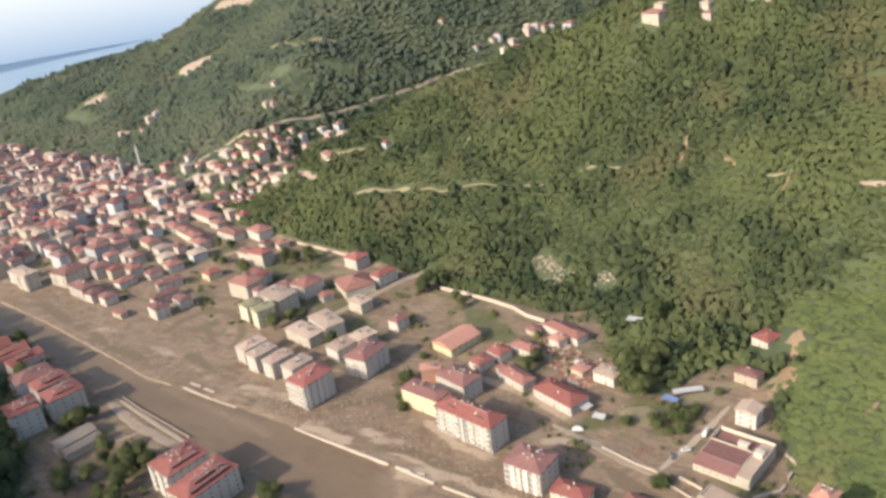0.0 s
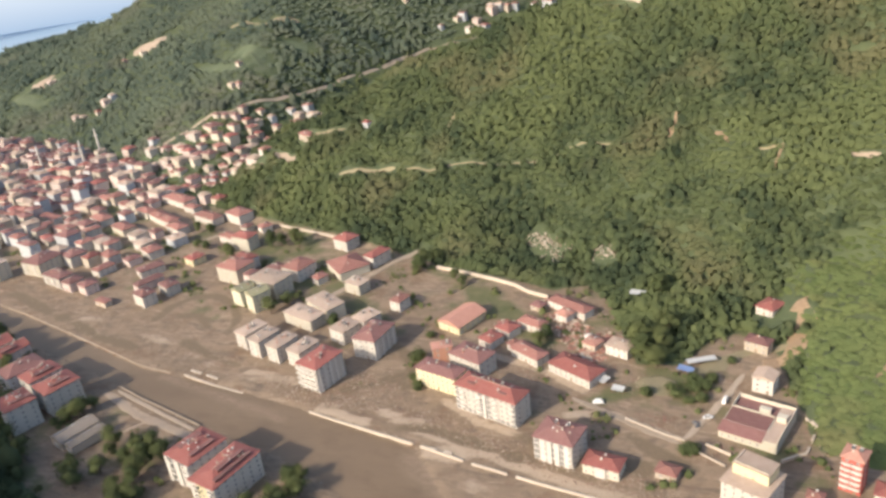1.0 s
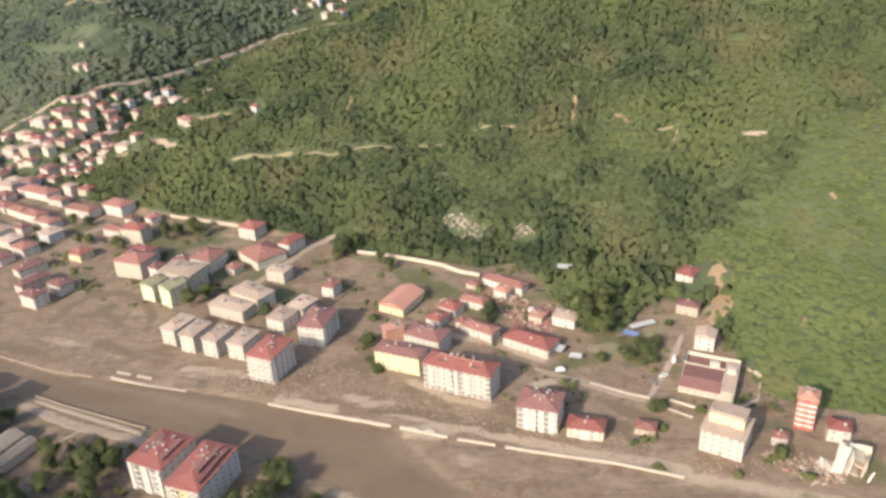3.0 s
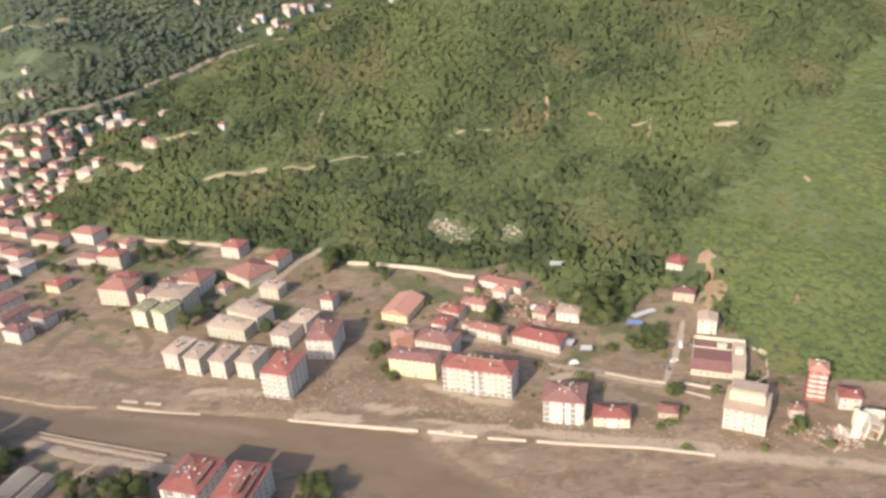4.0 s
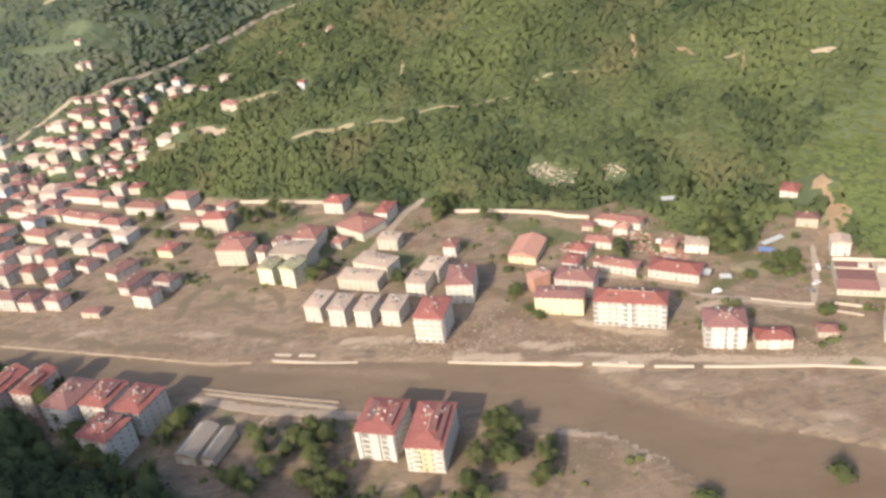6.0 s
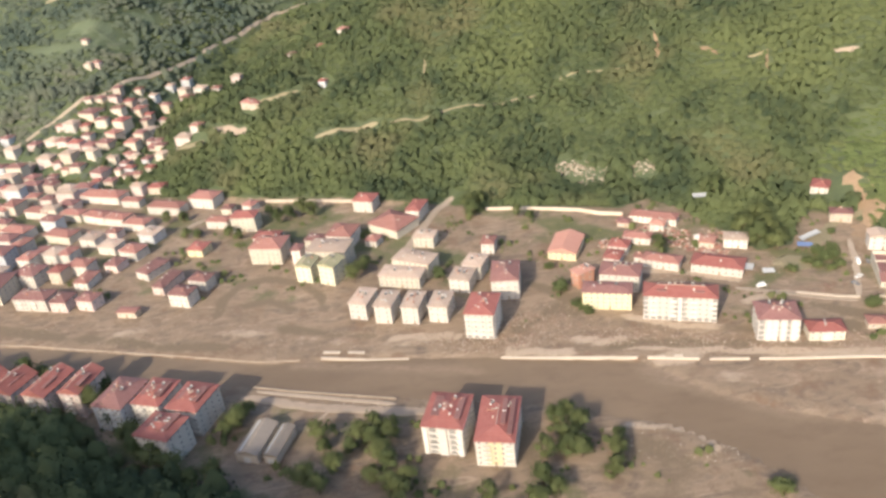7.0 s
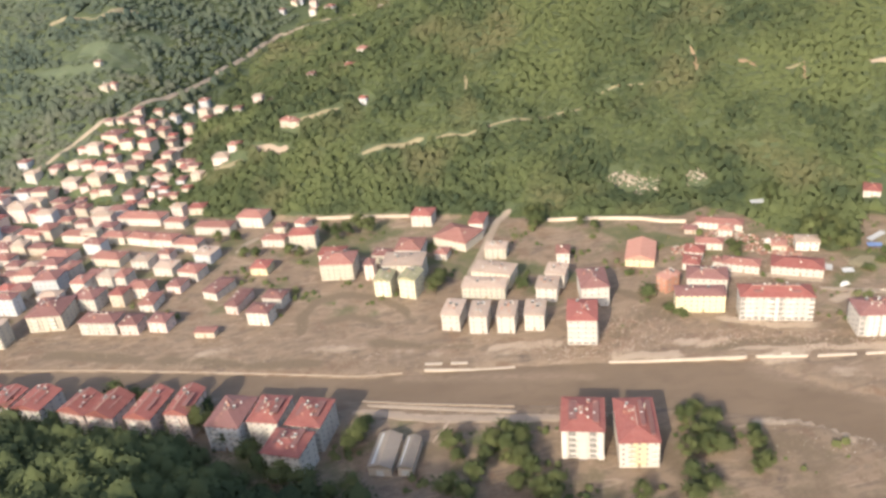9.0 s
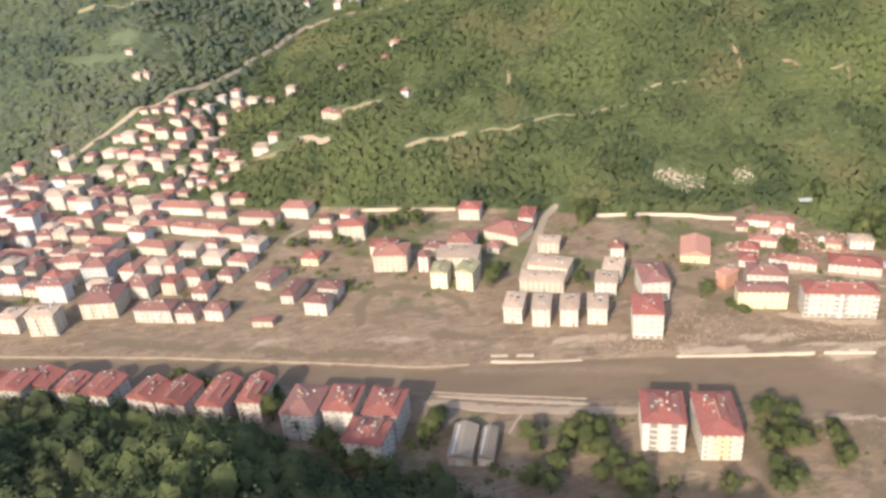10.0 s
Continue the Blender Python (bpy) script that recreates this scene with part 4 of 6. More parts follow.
house(-22.1, 251.3, -26.0, 17.8, 16.8, 11.0, tile='grey', wall='white', kind='apartment_block', pitch=0.06, stacks=4, sides=2, upper=(-7.5, 7.0, 6.5, 15.5, 5.2, 'yellow'), note='cream apartment block with a damaged weathered roof', panes=1, solar=2)
house(-13.8, 331.5, -17.8, 9.4, 8.6, 8.0, tile='grey', wall='white', gable='y', pitch=0.3, stacks=0, note='bright white two-storey house with a pale gabled roof')
house(-12.2, 401.7, -33.9, 10.0, 12.2, 4.6, tile='red', wall='white')
house(-16.5, 366.2, -22.1, 11.7, 7.3, 5.9, tile='maroon', wall='tan')
house(3.9, 258.1, -11.6, 5.9, 4.5, 5.0)
house(17.0, 270.1, -21.9, 7.9, 8.3, 16.2, tile='orange', wall='red', kind='apartment_block', stacks=3, balcony=2, pitch=0.5, solar=2)
house(-118.9, 393.8, -29.8, 27.6, 8.4, 4.6, tile='terracotta', wall='white', sides=0, note='long low white house under a weathered terracotta roof')
house(-137.1, 394.2, -27.0, 7.0, 6.0, 3.2, tile='maroon', wall='tan', sides=0, stacks=0)
house(-148.6, 363.1, -28.2, 10.5, 9.4, 5.0, tile='red', wall='white', sides=0)
house(-119.6, 383.6, -30.0, 7.9, 7.0, 4.8, tile='orange', sides=0)
house(-135.5, 371.5, -25.0, 15.4, 7.6, 4.6, tile='terracotta', wall='white')
house(-155.5, 351.4, -28.9, 9.0, 10.5, 4.6, tile='red', wall='white')
house(-140.0, 349.6, -28.8, 5.9, 5.6, 4.1)
house(-130.8, 340.9, -31.0, 19.6, 8.7, 5.0, tile='terracotta', wall='white')
house(-104.5, 327.9, -29.0, 26.6, 12.6, 5.2, tile='red', wall='white')
house(-99.4, 356.7, -26.9, 8.0, 7.7, 3.8, tile='orange', wall='tan', pitch=0.2)
house(-84.2, 352.6, -22.0, 12.6, 9.0, 5.6, tile='grey', wall='white', pitch=0.2)
house(-441, 581, -15, 12.7, 12.0, 5.6, tile='grey', wall='pink', sides=0)
house(-430, 585, -23, 8.8, 8.7, 5.6, tile='terracotta', wall='white', sides=0)
house(-386, 585, -30, 9.8, 8.6, 5.8, tile='terracotta', wall='tan', sides=0)
house(-379, 581, -14, 6.9, 5.5, 5.0, tile='terracotta', wall='tan', sides=0)
house(-463, 582, -28, 8.8, 8.4, 5.6, tile='grey', wall='cream', sides=0)
house(-491, 606, -12, 8.8, 6.6, 5.6, tile='grey', wall='tan', sides=0)
house(-499, 625, -14, 10.8, 10.3, 5.8, tile='terracotta', wall='cream', sides=0)
house(-518, 585, -27, 11.8, 11.9, 5.8, tile='maroon', wall='pink', sides=0)
house(-513, 651, -25, 11.8, 11.9, 8.6, tile='red', wall='cream', sides=0)
house(-520, 621, -25, 13.7, 10.5, 5.8, tile='maroon', wall='tan', sides=0)
house(-533, 622, -19, 11.8, 11.3, 5.6, tile='maroon', wall='pink', sides=0)
house(-545, 625, -15, 11.8, 8.6, 8.4, tile='red', wall='pink', sides=0)
house(-572, 621, -17, 13.7, 10.6, 8.6, tile='grey', wall='pink', sides=0)
house(-559, 635, -13, 9.8, 9.9, 5.6, tile='terracotta', wall='pink', sides=0)
house(-483, 695, -23, 8.8, 6.3, 8.6, tile='maroon', wall='tan', sides=0)
house(-458, 728, -19, 11.8, 10.0, 5.8, tile='grey', wall='white', sides=0)
house(-440, 721, -13, 7.8, 7.4, 5.0, tile='terracotta', wall='white', sides=0)
house(-420, 726, -16, 8.8, 7.7, 8.4, tile='grey', wall='pink', sides=0)
house(-474, 749, -15, 8.8, 8.3, 8.4, tile='terracotta', wall='grey', sides=0)
house(-504, 678, -26, 10.8, 10.8, 5.6, tile='terracotta', wall='tan', sides=0)
house(-497, 711, -27, 7.8, 6.5, 5.0, tile='grey', wall='grey', sides=0)
house(-405, 706, -18, 5.9, 4.4, 5.0, tile='maroon', wall='grey', sides=0)
house(-369, 762, -19, 7.8, 7.5, 5.0, tile='maroon', wall='cream', sides=0)
house(-331, 682, -27, 6.9, 7.0, 5.0, tile='red', wall='pink', sides=0)
house(-316, 761, -29, 8.8, 9.0, 8.6, tile='terracotta', wall='white', sides=0)
house(-324, 586, -25, 5.9, 4.8, 5.0, tile='red', wall='grey', sides=0)
house(-496, 677, -16, 9.8, 7.4, 5.6, tile='red', wall='tan', sides=0)
house(-518, 669, -19, 10.8, 8.1, 5.8, tile='maroon', wall='cream', sides=0)
house(-610, 645, -27, 11.8, 9.0, 8.4, tile='grey', wall='white', sides=0)
house(-592, 625, -12, 13.7, 10.4, 5.8, tile='grey', wall='pink', sides=0)
house(-549, 611, -21, 11.8, 10.9, 8.4, tile='grey', wall='tan', sides=0)
house(-543, 664, -28, 17.6, 14.8, 5.8, tile='maroon', wall='tan', sides=0)
house(-558, 740, -21, 7.8, 7.1, 5.0, tile='grey', wall='cream', sides=0)
house(-568, 777, -25, 6.9, 5.1, 5.0, tile='maroon', wall='cream', sides=0)
house(-486, 734, -16, 7.8, 6.5, 5.0, tile='grey', wall='grey', sides=0)
house(-621, 666, -23, 9.8, 9.0, 8.4, tile='maroon', wall='grey', sides=0)
house(-637, 635, -16, 11.8, 11.4, 8.4, tile='red', wall='pink', sides=0)
house(-653, 660, -18, 11.8, 11.8, 8.4, tile='red', wall='pink', sides=0)
house(-611, 595, -24, 13.7, 11.8, 8.4, tile='grey', wall='white', sides=0)
house(-575, 592, -24, 11.8, 9.4, 8.4, tile='maroon', wall='tan', sides=0)
house(-620, 570, -24, 13.7, 12.9, 8.6, tile='red', wall='pink', sides=0)
house(-570, 537, -21, 12.7, 12.9, 8.4, tile='terracotta', wall='tan', sides=0)
house(-533, 520, -13, 11.8, 9.1, 8.4, tile='grey', wall='cream', sides=0)
house(-770, 771, -27, 9.8, 9.1, 8.6, tile='grey', wall='pink', sides=0)
house(-765, 780, -25, 8.8, 8.1, 8.6, tile='grey', wall='grey', sides=0)
house(-804, 752, -26, 8.8, 8.2, 5.6, tile='grey', wall='pink', sides=0)
house(-791, 752, -27, 7.8, 7.1, 5.0, tile='grey', wall='tan', sides=0)
house(-771, 757, -29, 7.8, 7.1, 5.0, tile='red', wall='cream', sides=0)
house(-777, 870, -28, 9.8, 7.5, 5.8, tile='grey', wall='cream', sides=0)
house(-798, 857, -29, 7.8, 6.1, 5.0, tile='terracotta', wall='tan', sides=0)
house(-922, 842, -19, 13.7, 11.4, 5.6, tile='grey', wall='pink', sides=0)
house(-551, 743, -23, 7.8, 5.6, 5.0, tile='terracotta', wall='pink', sides=0)
house(-452, 1013, -18, 7.8, 7.7, 5.0, tile='maroon', wall='tan', sides=0)
house(-353, 1069, -28, 11.8, 11.9, 8.4, tile='grey', wall='pink', sides=0)
house(-346, 1083, -13, 13.7, 11.2, 8.4, tile='grey', wall='grey', sides=0)
house(-335, 1086, -22, 9.8, 8.2, 8.4, tile='terracotta', wall='tan', sides=0)
house(-325, 1095, -13, 8.8, 7.3, 8.6, tile='terracotta', wall='grey', sides=0)
house(-184, 679, -23, 9.8, 7.3, 5.6, tile='terracotta', wall='grey', sides=0)
house(-302, 1113, -20, 7.8, 7.8, 5.0, tile='maroon', wall='grey', sides=0)
house(-380, 1029, -12, 9.8, 8.1, 8.6, tile='maroon', wall='grey', sides=0)
house(-363, 1034, -23, 9.8, 8.4, 8.6, tile='grey', wall='pink', sides=0)
house(-343, 999, -21, 11.8, 10.5, 8.4, tile='terracotta', wall='grey', sides=0)
house(-364, 1003, -21, 8.8, 7.2, 8.4, tile='grey', wall='white', sides=0)
house(-386, 1022, -28, 7.8, 6.7, 5.0, tile='maroon', wall='cream', sides=0)
house(-107, 670, -29, 7.8, 6.2, 5.0, tile='grey', wall='tan', sides=0)
house(-111, 656, -26, 15.7, 11.3, 8.4, tile='terracotta', wall='tan', sides=0)
house(-72, 665, -25, 7.8, 6.2, 5.0, tile='grey', wall='white', sides=0)
house(-69, 656, -19, 6.9, 5.5, 5.0, tile='terracotta', wall='pink', sides=0)
house(-34, 659, -30, 9.8, 8.9, 5.6, tile='grey', wall='grey', sides=0)
house(-27, 654, -17, 7.8, 6.3, 5.0, tile='terracotta', wall='pink', sides=0)
house(-356, 1081, -22, 8.8, 8.3, 5.6, tile='grey', wall='pink', sides=0)
house(-401, 999, -30, 6.9, 5.2, 5.0, tile='maroon', wall='grey', sides=0)
house(-528, 653, -10, 10.7, 7.7, 8.2, tile='maroon', wall='cream', sides=0, stacks=1)
house(-472, 724, -24, 10.2, 8.1, 8.2, tile='grey', wall='tan', sides=0, stacks=1)
house(-589, 646, -14, 9.9, 9.4, 5.6, tile='maroon', wall='pink', sides=0, stacks=1)
house(-573, 645, -29, 12.8, 10.4, 5.2, tile='grey', wall='pink', sides=0, stacks=1)
house(-538, 637, -21, 8.6, 8.1, 5.6, tile='maroon', wall='white', sides=0, stacks=1)
house(-491, 649, -22, 12.5, 11.2, 5.2, tile='grey', wall='white', sides=0, stacks=1)
house(-481, 672, -20, 8.7, 6.2, 5.2, tile='maroon', wall='cream', sides=0, stacks=1)
house(-505, 694, -23, 8.0, 7.8, 5.2, tile='grey', wall='cream', sides=0, stacks=1)
house(-556, 653, -19, 11.5, 9.4, 8.2, tile='grey', wall='white', sides=0, stacks=1)
house(-467, 709, -18, 11.2, 10.4, 5.2, tile='terracotta', wall='pink', sides=0, stacks=1)
house(-510, 604, -12, 8.3, 7.0, 5.2, tile='grey', wall='cream', sides=0, stacks=1)
house(-516, 634, -34, 12.5, 10.1, 5.2, tile='terracotta', wall='tan', sides=0, stacks=1)
house(-538, 596, -21, 10.9, 9.2, 5.6, tile='maroon', wall='cream', sides=0, stacks=1)
house(-527, 608, -32, 10.4, 7.6, 8.2, tile='grey', wall='cream', sides=0, stacks=1)

# tracks, bare earth, streets, banks
ribbon('earth_track', [(-274, 543), (-251, 539), (-219, 535), (-192, 538), (-163, 534)], 1.7, TRACK, 'narrow dry earth track crossing the wooded hillside', 'track', ragged=0.6)
ribbon('earth_track', [(-158, 535), (-143, 547), (-123, 545), (-94, 536)], 1.3, TRACK, 'narrow dry earth track crossing the wooded hillside', 'track', seed=2, ragged=0.6, room=0.8)
ribbon('earth_scar', [(-92, 537), (-83, 541)], 2.2, EARTH, 'small orange landslip scar among trees', 'earth', seed=3, ragged=0.6, room=0.6)
ribbon('earth_scar', [(-69, 557), (-70, 547), (-73, 537)], 5, EARTH, 'steep orange landslip scar on the hillside', 'earth', seed=4, ragged=0.6, room=0.6)
ribbon('earth_scar', [(-47, 532), (-40, 527), (-34, 519)], 2, EARTH, 'small orange landslip scar among trees', 'earth', seed=5, ragged=0.6, room=0.6)
ribbon('earth_scar', [(-16, 511), (-2, 511)], 2.4, TRACK, 'pale bare earth bank on the hillside', 'earth', seed=6, ragged=0.6, room=0.6)
ribbon('earth_scar', [(-2, 511), (-7, 498)], 3, EARTH, 'pale bare earth bank on the hillside', 'earth', seed=7, ragged=0.6, room=0.6)
ribbon('earth_scar', [(33, 490), (40, 486), (48, 483)], 4, SILT, 'pale bare earth bank on the hillside', 'earth', seed=8, ragged=0.6, room=0.6)
ribbon('earth_scar', [(-242, 583), (-244, 571)], 4, TRACK, 'pale bare earth bank on the hillside', 'earth', seed=9, ragged=0.6, room=0.6)
ribbon('earth_scar', [(34, 339), (40, 349)], 3, EARTH, 'small orange landslip scar among trees', 'earth', seed=10, ragged=0.6, room=0.6)
ribbon('earth_scar', [(73, 431), (75, 426)], 4, EARTH, 'small orange landslip scar among trees', 'earth', seed=11, ragged=0.6, room=0.6)
ribbon('earth_scar', [(6, 404), (6, 394), (5, 384), (0, 372), (-8, 357), (-16, 347)], 13, EARTH, 'wide orange landslip scar behind a hillside house', 'earth', seed=12, ragged=0.8, room=-3.6)
ribbon('earth_track', [(-24, 364), (-32, 357), (-37, 347)], 9, TRACK, 'pale dusty yard below hillside houses', 'track', seed=51, ragged=0.4)
ribbon('earth_track', [(-0, 372), (-18, 368), (-35, 355), (-46, 342)], 6, TRACK, 'narrow dry earth track crossing the wooded hillside', 'track', seed=13)
ribbon('earth_track', [(-331, 540), (-305, 544), (-283, 545)], 4, TRACK, 'narrow dry earth track crossing the wooded hillside', 'track', seed=14)
ribbon('earth_track', [(-469, 586), (-455, 583), (-436, 575), (-422, 572)], 4, TRACK, 'narrow dry earth track crossing the wooded hillside', 'track', seed=15)
ribbon('earth_scar', [(-415, 581), (-399, 574), (-387, 566)], 7, SILT, 'pale terrace of bare earth above the village', 'earth', seed=16, ragged=0.6, room=0.6)
ribbon('earth_track', [(-386, 585), (-361, 583), (-342, 587)], 3.5, TRACK, 'narrow dry earth track crossing the wooded hillside', 'track', seed=17)
ribbon('earth_track', [(-415, 788), (-380, 758), (-352, 762), (-317, 757)], 3.5, TRACK, 'narrow dry earth track crossing the wooded hillside', 'track', seed=18)
ribbon('valley_road', [(-616, 652), (-608, 661), (-594, 670), (-578, 681), (-560, 688), (-533, 709), (-504, 751), (-472, 810), (-458, 845), (-430, 910), (-405, 959)], 4.5, STREET, 'pale valley road winding up past the village', 'road', ragged=0.1, room=2.5)
ribbon('valley_road', [(-405, 959), (-349, 974), (-321, 974), (-267, 940)], 12, SILT, 'broad pale terrace road on the far slope', 'road', ragged=0.3, seed=3)
ribbon('field', [(-795, 878), (-771, 890), (-751, 913)], 22, SILT, 'pale quarry cut on the distant ridge', 'earth', seed=21)
ribbon('field', [(-952, 842), (-934, 849), (-917, 853)], 24, SILT, 'pale quarry cut on the distant ridge', 'earth', seed=22)
ribbon('field', [(-845, 1050), (-803, 1047), (-770, 1045)], 26, SILT, 'pale quarry cut on the distant ridge', 'earth', seed=23)
ribbon('field', [(-632, 875), (-577, 871), (-545, 895)], 8, TRACK, 'distant earth track on the ridge', 'track', seed=24)
ribbon('meadow', [(-592, 811), (-549, 805)], 24, MEADOW, 'pale green meadow on the far slope', 'meadow', ragged=0.5, seed=24, room=1.0)
ribbon('meadow', [(-543, 844), (-519, 856)], 18, MEADOW, 'pale green meadow on the far slope', 'meadow', ragged=0.5, seed=18, room=1.0)
ribbon('meadow', [(-968, 822), (-888, 797)], 18, MEADOW, 'pale green meadow on the far slope', 'meadow', ragged=0.5, seed=18, room=1.0)
ribbon('meadow', [(-636, 800), (-593, 782), (-552, 778)], 14, MEADOW, 'pale green meadow on the far slope', 'meadow', ragged=0.5, seed=14, room=1.0)
ribbon('meadow', [(-572, 810), (-535, 780)], 18, MEADOW, 'pale green meadow on the far slope', 'meadow', ragged=0.5, seed=18, room=1.0)
ribbon('street', [(-280, 384), (-270, 403), (-259, 428), (-249, 452), (-236, 466)], 5.5, STREET, 'dusty side street climbing towards the hill', 'street', ragged=0.08)
ribbon('street', [(-425, 466), (-418, 479), (-410, 485)], 4.5, STREET, 'dusty side street between houses', 'street', ragged=0.08)
ribbon('street', [(-100, 313), (-80, 304), (-62, 294), (-48, 288)], 3.5, STREET, 'dusty street between muddy plots', 'street', ragged=0.4)
ribbon('street', [(-46, 291), (-38, 308), (-31, 322), (-22, 346)], 3.6, STREET, 'dusty street leading to the school yard', 'street', ragged=0.4)
ribbon('bank_road', [(-347, 278), (-327, 271), (-301, 262), (-280, 255)], 2.4, STREET, 'silted road along the near river bank', 'road', ragged=0.15)
ribbon('silt_bar', [(float(x), float(np.interp(x, RIVER_X, BANK_FAR)) + 1.5) for x in range(-640, -325, 8)], 0.6, STREET, 'thin pale edge of dry silt along the river', 'silt', seed=37, ragged=0.9, lift=0.12)
ribbon('bank_road', [(-352, 274), (-319, 260), (-293, 253), (-261, 245)], 4.5, SILT, 'silted strip along the near river bank', 'road', ragged=0.4, seed=49)
ribbon('footpath', [(-308, 260), (-314, 252), (-320, 244)], 1.6, SILT, 'pale footpath across the grass', 'path', ragged=0.2, seed=50)
wall_run('river_wall', [(-317, 298), (-295, 293), (-273, 289)], 0.8, 1.0, CONCRETE, 'broken pale concrete flood wall at the river', 'wall', broken=0.06)
wall_run('river_wall', [(-316, 303), (-295, 298)], 1.2, 0.7, CONCRETE, 'toppled length of concrete flood wall', 'wall', broken=0.06)
wall_run('river_wall', [(-228, 280), (-212, 276), (-191, 271), (-161, 264), (-145, 262)], 0.7, 1.2, CONCRETE, 'long pale concrete flood wall at the river', 'wall', broken=0.06)
wall_run('river_wall', [(-161, 264), (-134, 257), (-100, 250), (-65, 244), (-39, 237)], 0.7, 1.1, CONCRETE, 'long pale concrete flood wall at the river', 'wall', broken=0.06)
wall_run('river_wall', [(-349, 282), (-328, 274), (-302, 266), (-280, 259)], 0.5, 0.6, STREET, 'concrete flood wall on the near bank', 'wall', broken=0.06)
wall_run('river_wall', [(-574, 363), (-561, 363), (-550, 362)], 3.0, 0.8, CONCRETE, 'pale concrete slab at the river edge', 'wall', broken=0.06)
wall_run('garden_wall', [(-370, 500), (-338, 490), (-305, 480)], 0.6, 2.2, CONCRETE, 'tan retaining wall at the foot of the hill', 'wall')
wall_run('garden_wall', [(-216, 442), (-195, 437), (-172, 429), (-157, 423), (-146, 415), (-133, 410)], 0.8, 2.2, CONCRETE, 'tan retaining wall at the foot of the hill', 'wall')
wall_run('garden_wall', [(-73, 301), (-56, 293), (-46, 290)], 0.5, 1.2, CONCRETE, 'low pale yard wall between muddy plots', 'wall', broken=0.1)
wall_run('garden_wall', [(-37, 289), (-22, 281)], 0.5, 1.2, CONCRETE, 'low pale wall in front of the school', 'wall', broken=0.1)
wall_run('garden_wall', [(-40, 283), (-25, 274)], 0.5, 1.0, CONCRETE, 'low pale wall in front of the school', 'wall', broken=0.1)
wall_run('garden_wall', [(-7, 283), (3, 290), (8, 306), (4, 314)], 0.5, 2.0, WALLS['tan'], 'torn tan yard wall beside the school', 'wall', broken=0.25)


# the far end of the town, row behind row
def infill():
    rnd = random.Random(11)
    taken = list(CLEAR)
    V, F, M = [], [], []
    skins = [ROOFS[k] for k in ("terracotta", "maroon", "grey", "red")] + [WALLS[k] for k in ("grey", "cream", "pink", "tan")] + [TRIM, GLASS]

    def add(verts, faces, mat, m):
        n = len(V)
        V.extend(tuple(m @ Vector(v)) for v in verts)
        F.extend(tuple(i + n for i in f) for f in faces)
        M.extend([mat] * len(faces))

    def block(x0, x1, y0, y1, z0, z1, mat, m):
        c = [(x, y, z) for z in (z0, z1) for x, y in ((x0, y0), (x1, y0), (x1, y1), (x0, y1))]
        add(c, [(0, 3, 2, 1), (4, 5, 6, 7), (0, 1, 5, 4), (1, 2, 6, 5), (2, 3, 7, 6), (3, 0, 4, 7)], mat, m)
    count = 0
    for row in range(18):
        x = -452.0 + rnd.uniform(-8, 8)
        while x > -1150:
            w, d = rnd.uniform(8, 16), rnd.uniform(7.5, 11)
            x -= w * 0.5 + rnd.uniform(0.5, 4)
            y = np.interp(x, RIVER_X, BANK_FAR) + 24 + row * 15.0 + rnd.uniform(-3, 3)
            tile, wall = rnd.choice((0, 1, 1, 1, 1, 2, 2, 3)), rnd.choice((0, 0, 1, 1, 2, 2, 3, 3))
            h = rnd.choice((5.8, 8.7, 8.7, 11.6, 14.5) if x < -575 else (5.2, 5.8, 5.8, 8.7))
            if x > -600 and row < 3:
                x -= w * 0.5
                continue
            clear = all((x - cx) ** 2 + (y + d / 2 - cy) ** 2 > (r * 0.80 + w * 0.30) ** 2 for cx, cy, r in taken)
            if clear and y < np.interp(x, RIDGE_X, RIDGE_Y) - 6 and ground_at(x, y + d) < 1:
                yaw = rnd.uniform(-26, -12)
                if x > -700 and count < 138:
                    count += 1
                    house(x, y, yaw, w, d, h, tile=("terracotta", "maroon", "grey", "red")[tile], wall=("grey", "cream", "pink", "tan")[wall], sides=0, stacks=rnd.choice((1, 2, 3)))
                else:
                    m = pose(x, y, 0, 0, 0, yaw)
                    block(-w / 2, w / 2, 0, d, -3, h, 4 + wall, m)
                    bm, rise = hip_roof(w, d, h + 0.15, rnd.choice((0.15, 0.32, 0.4)))
                    bm.verts.index_update()
                    add([v.co.copy() for v in bm.verts], [tuple(v.index for v in f.verts) for f in bm.faces], tile, m)
                    bm.free()
                    for k in range(rnd.choice((1, 2, 3))):
                        cx, cy = rnd.uniform(-0.3, 0.3) * w, rnd.uniform(0.2, 0.8) * d
                        block(cx - 0.4, cx + 0.4, cy - 0.4, cy + 0.4, h, h + rise + 0.8, 8, m)
                    for f in range(max(1, round(h / 2.9))):
                        n = max(1, int(w / 3.2))
                        for k in range(n):
                            cx = -w / 2 + w * (k + 0.5) / n
                            block(cx - 0.6, cx + 0.6, -0.05, 0.1, f * 2.9 + 1, f * 2.9 + 2.2, 9, m)
            x -= w * 0.5
    me = mesh_from("far_town", V, F, skins)
    me.polygons.foreach_set("material_index", M)
    tagged(new("far_town", me), "distant crowd of tiled town houses towards the sea", "town", kind="stuff")


infill()


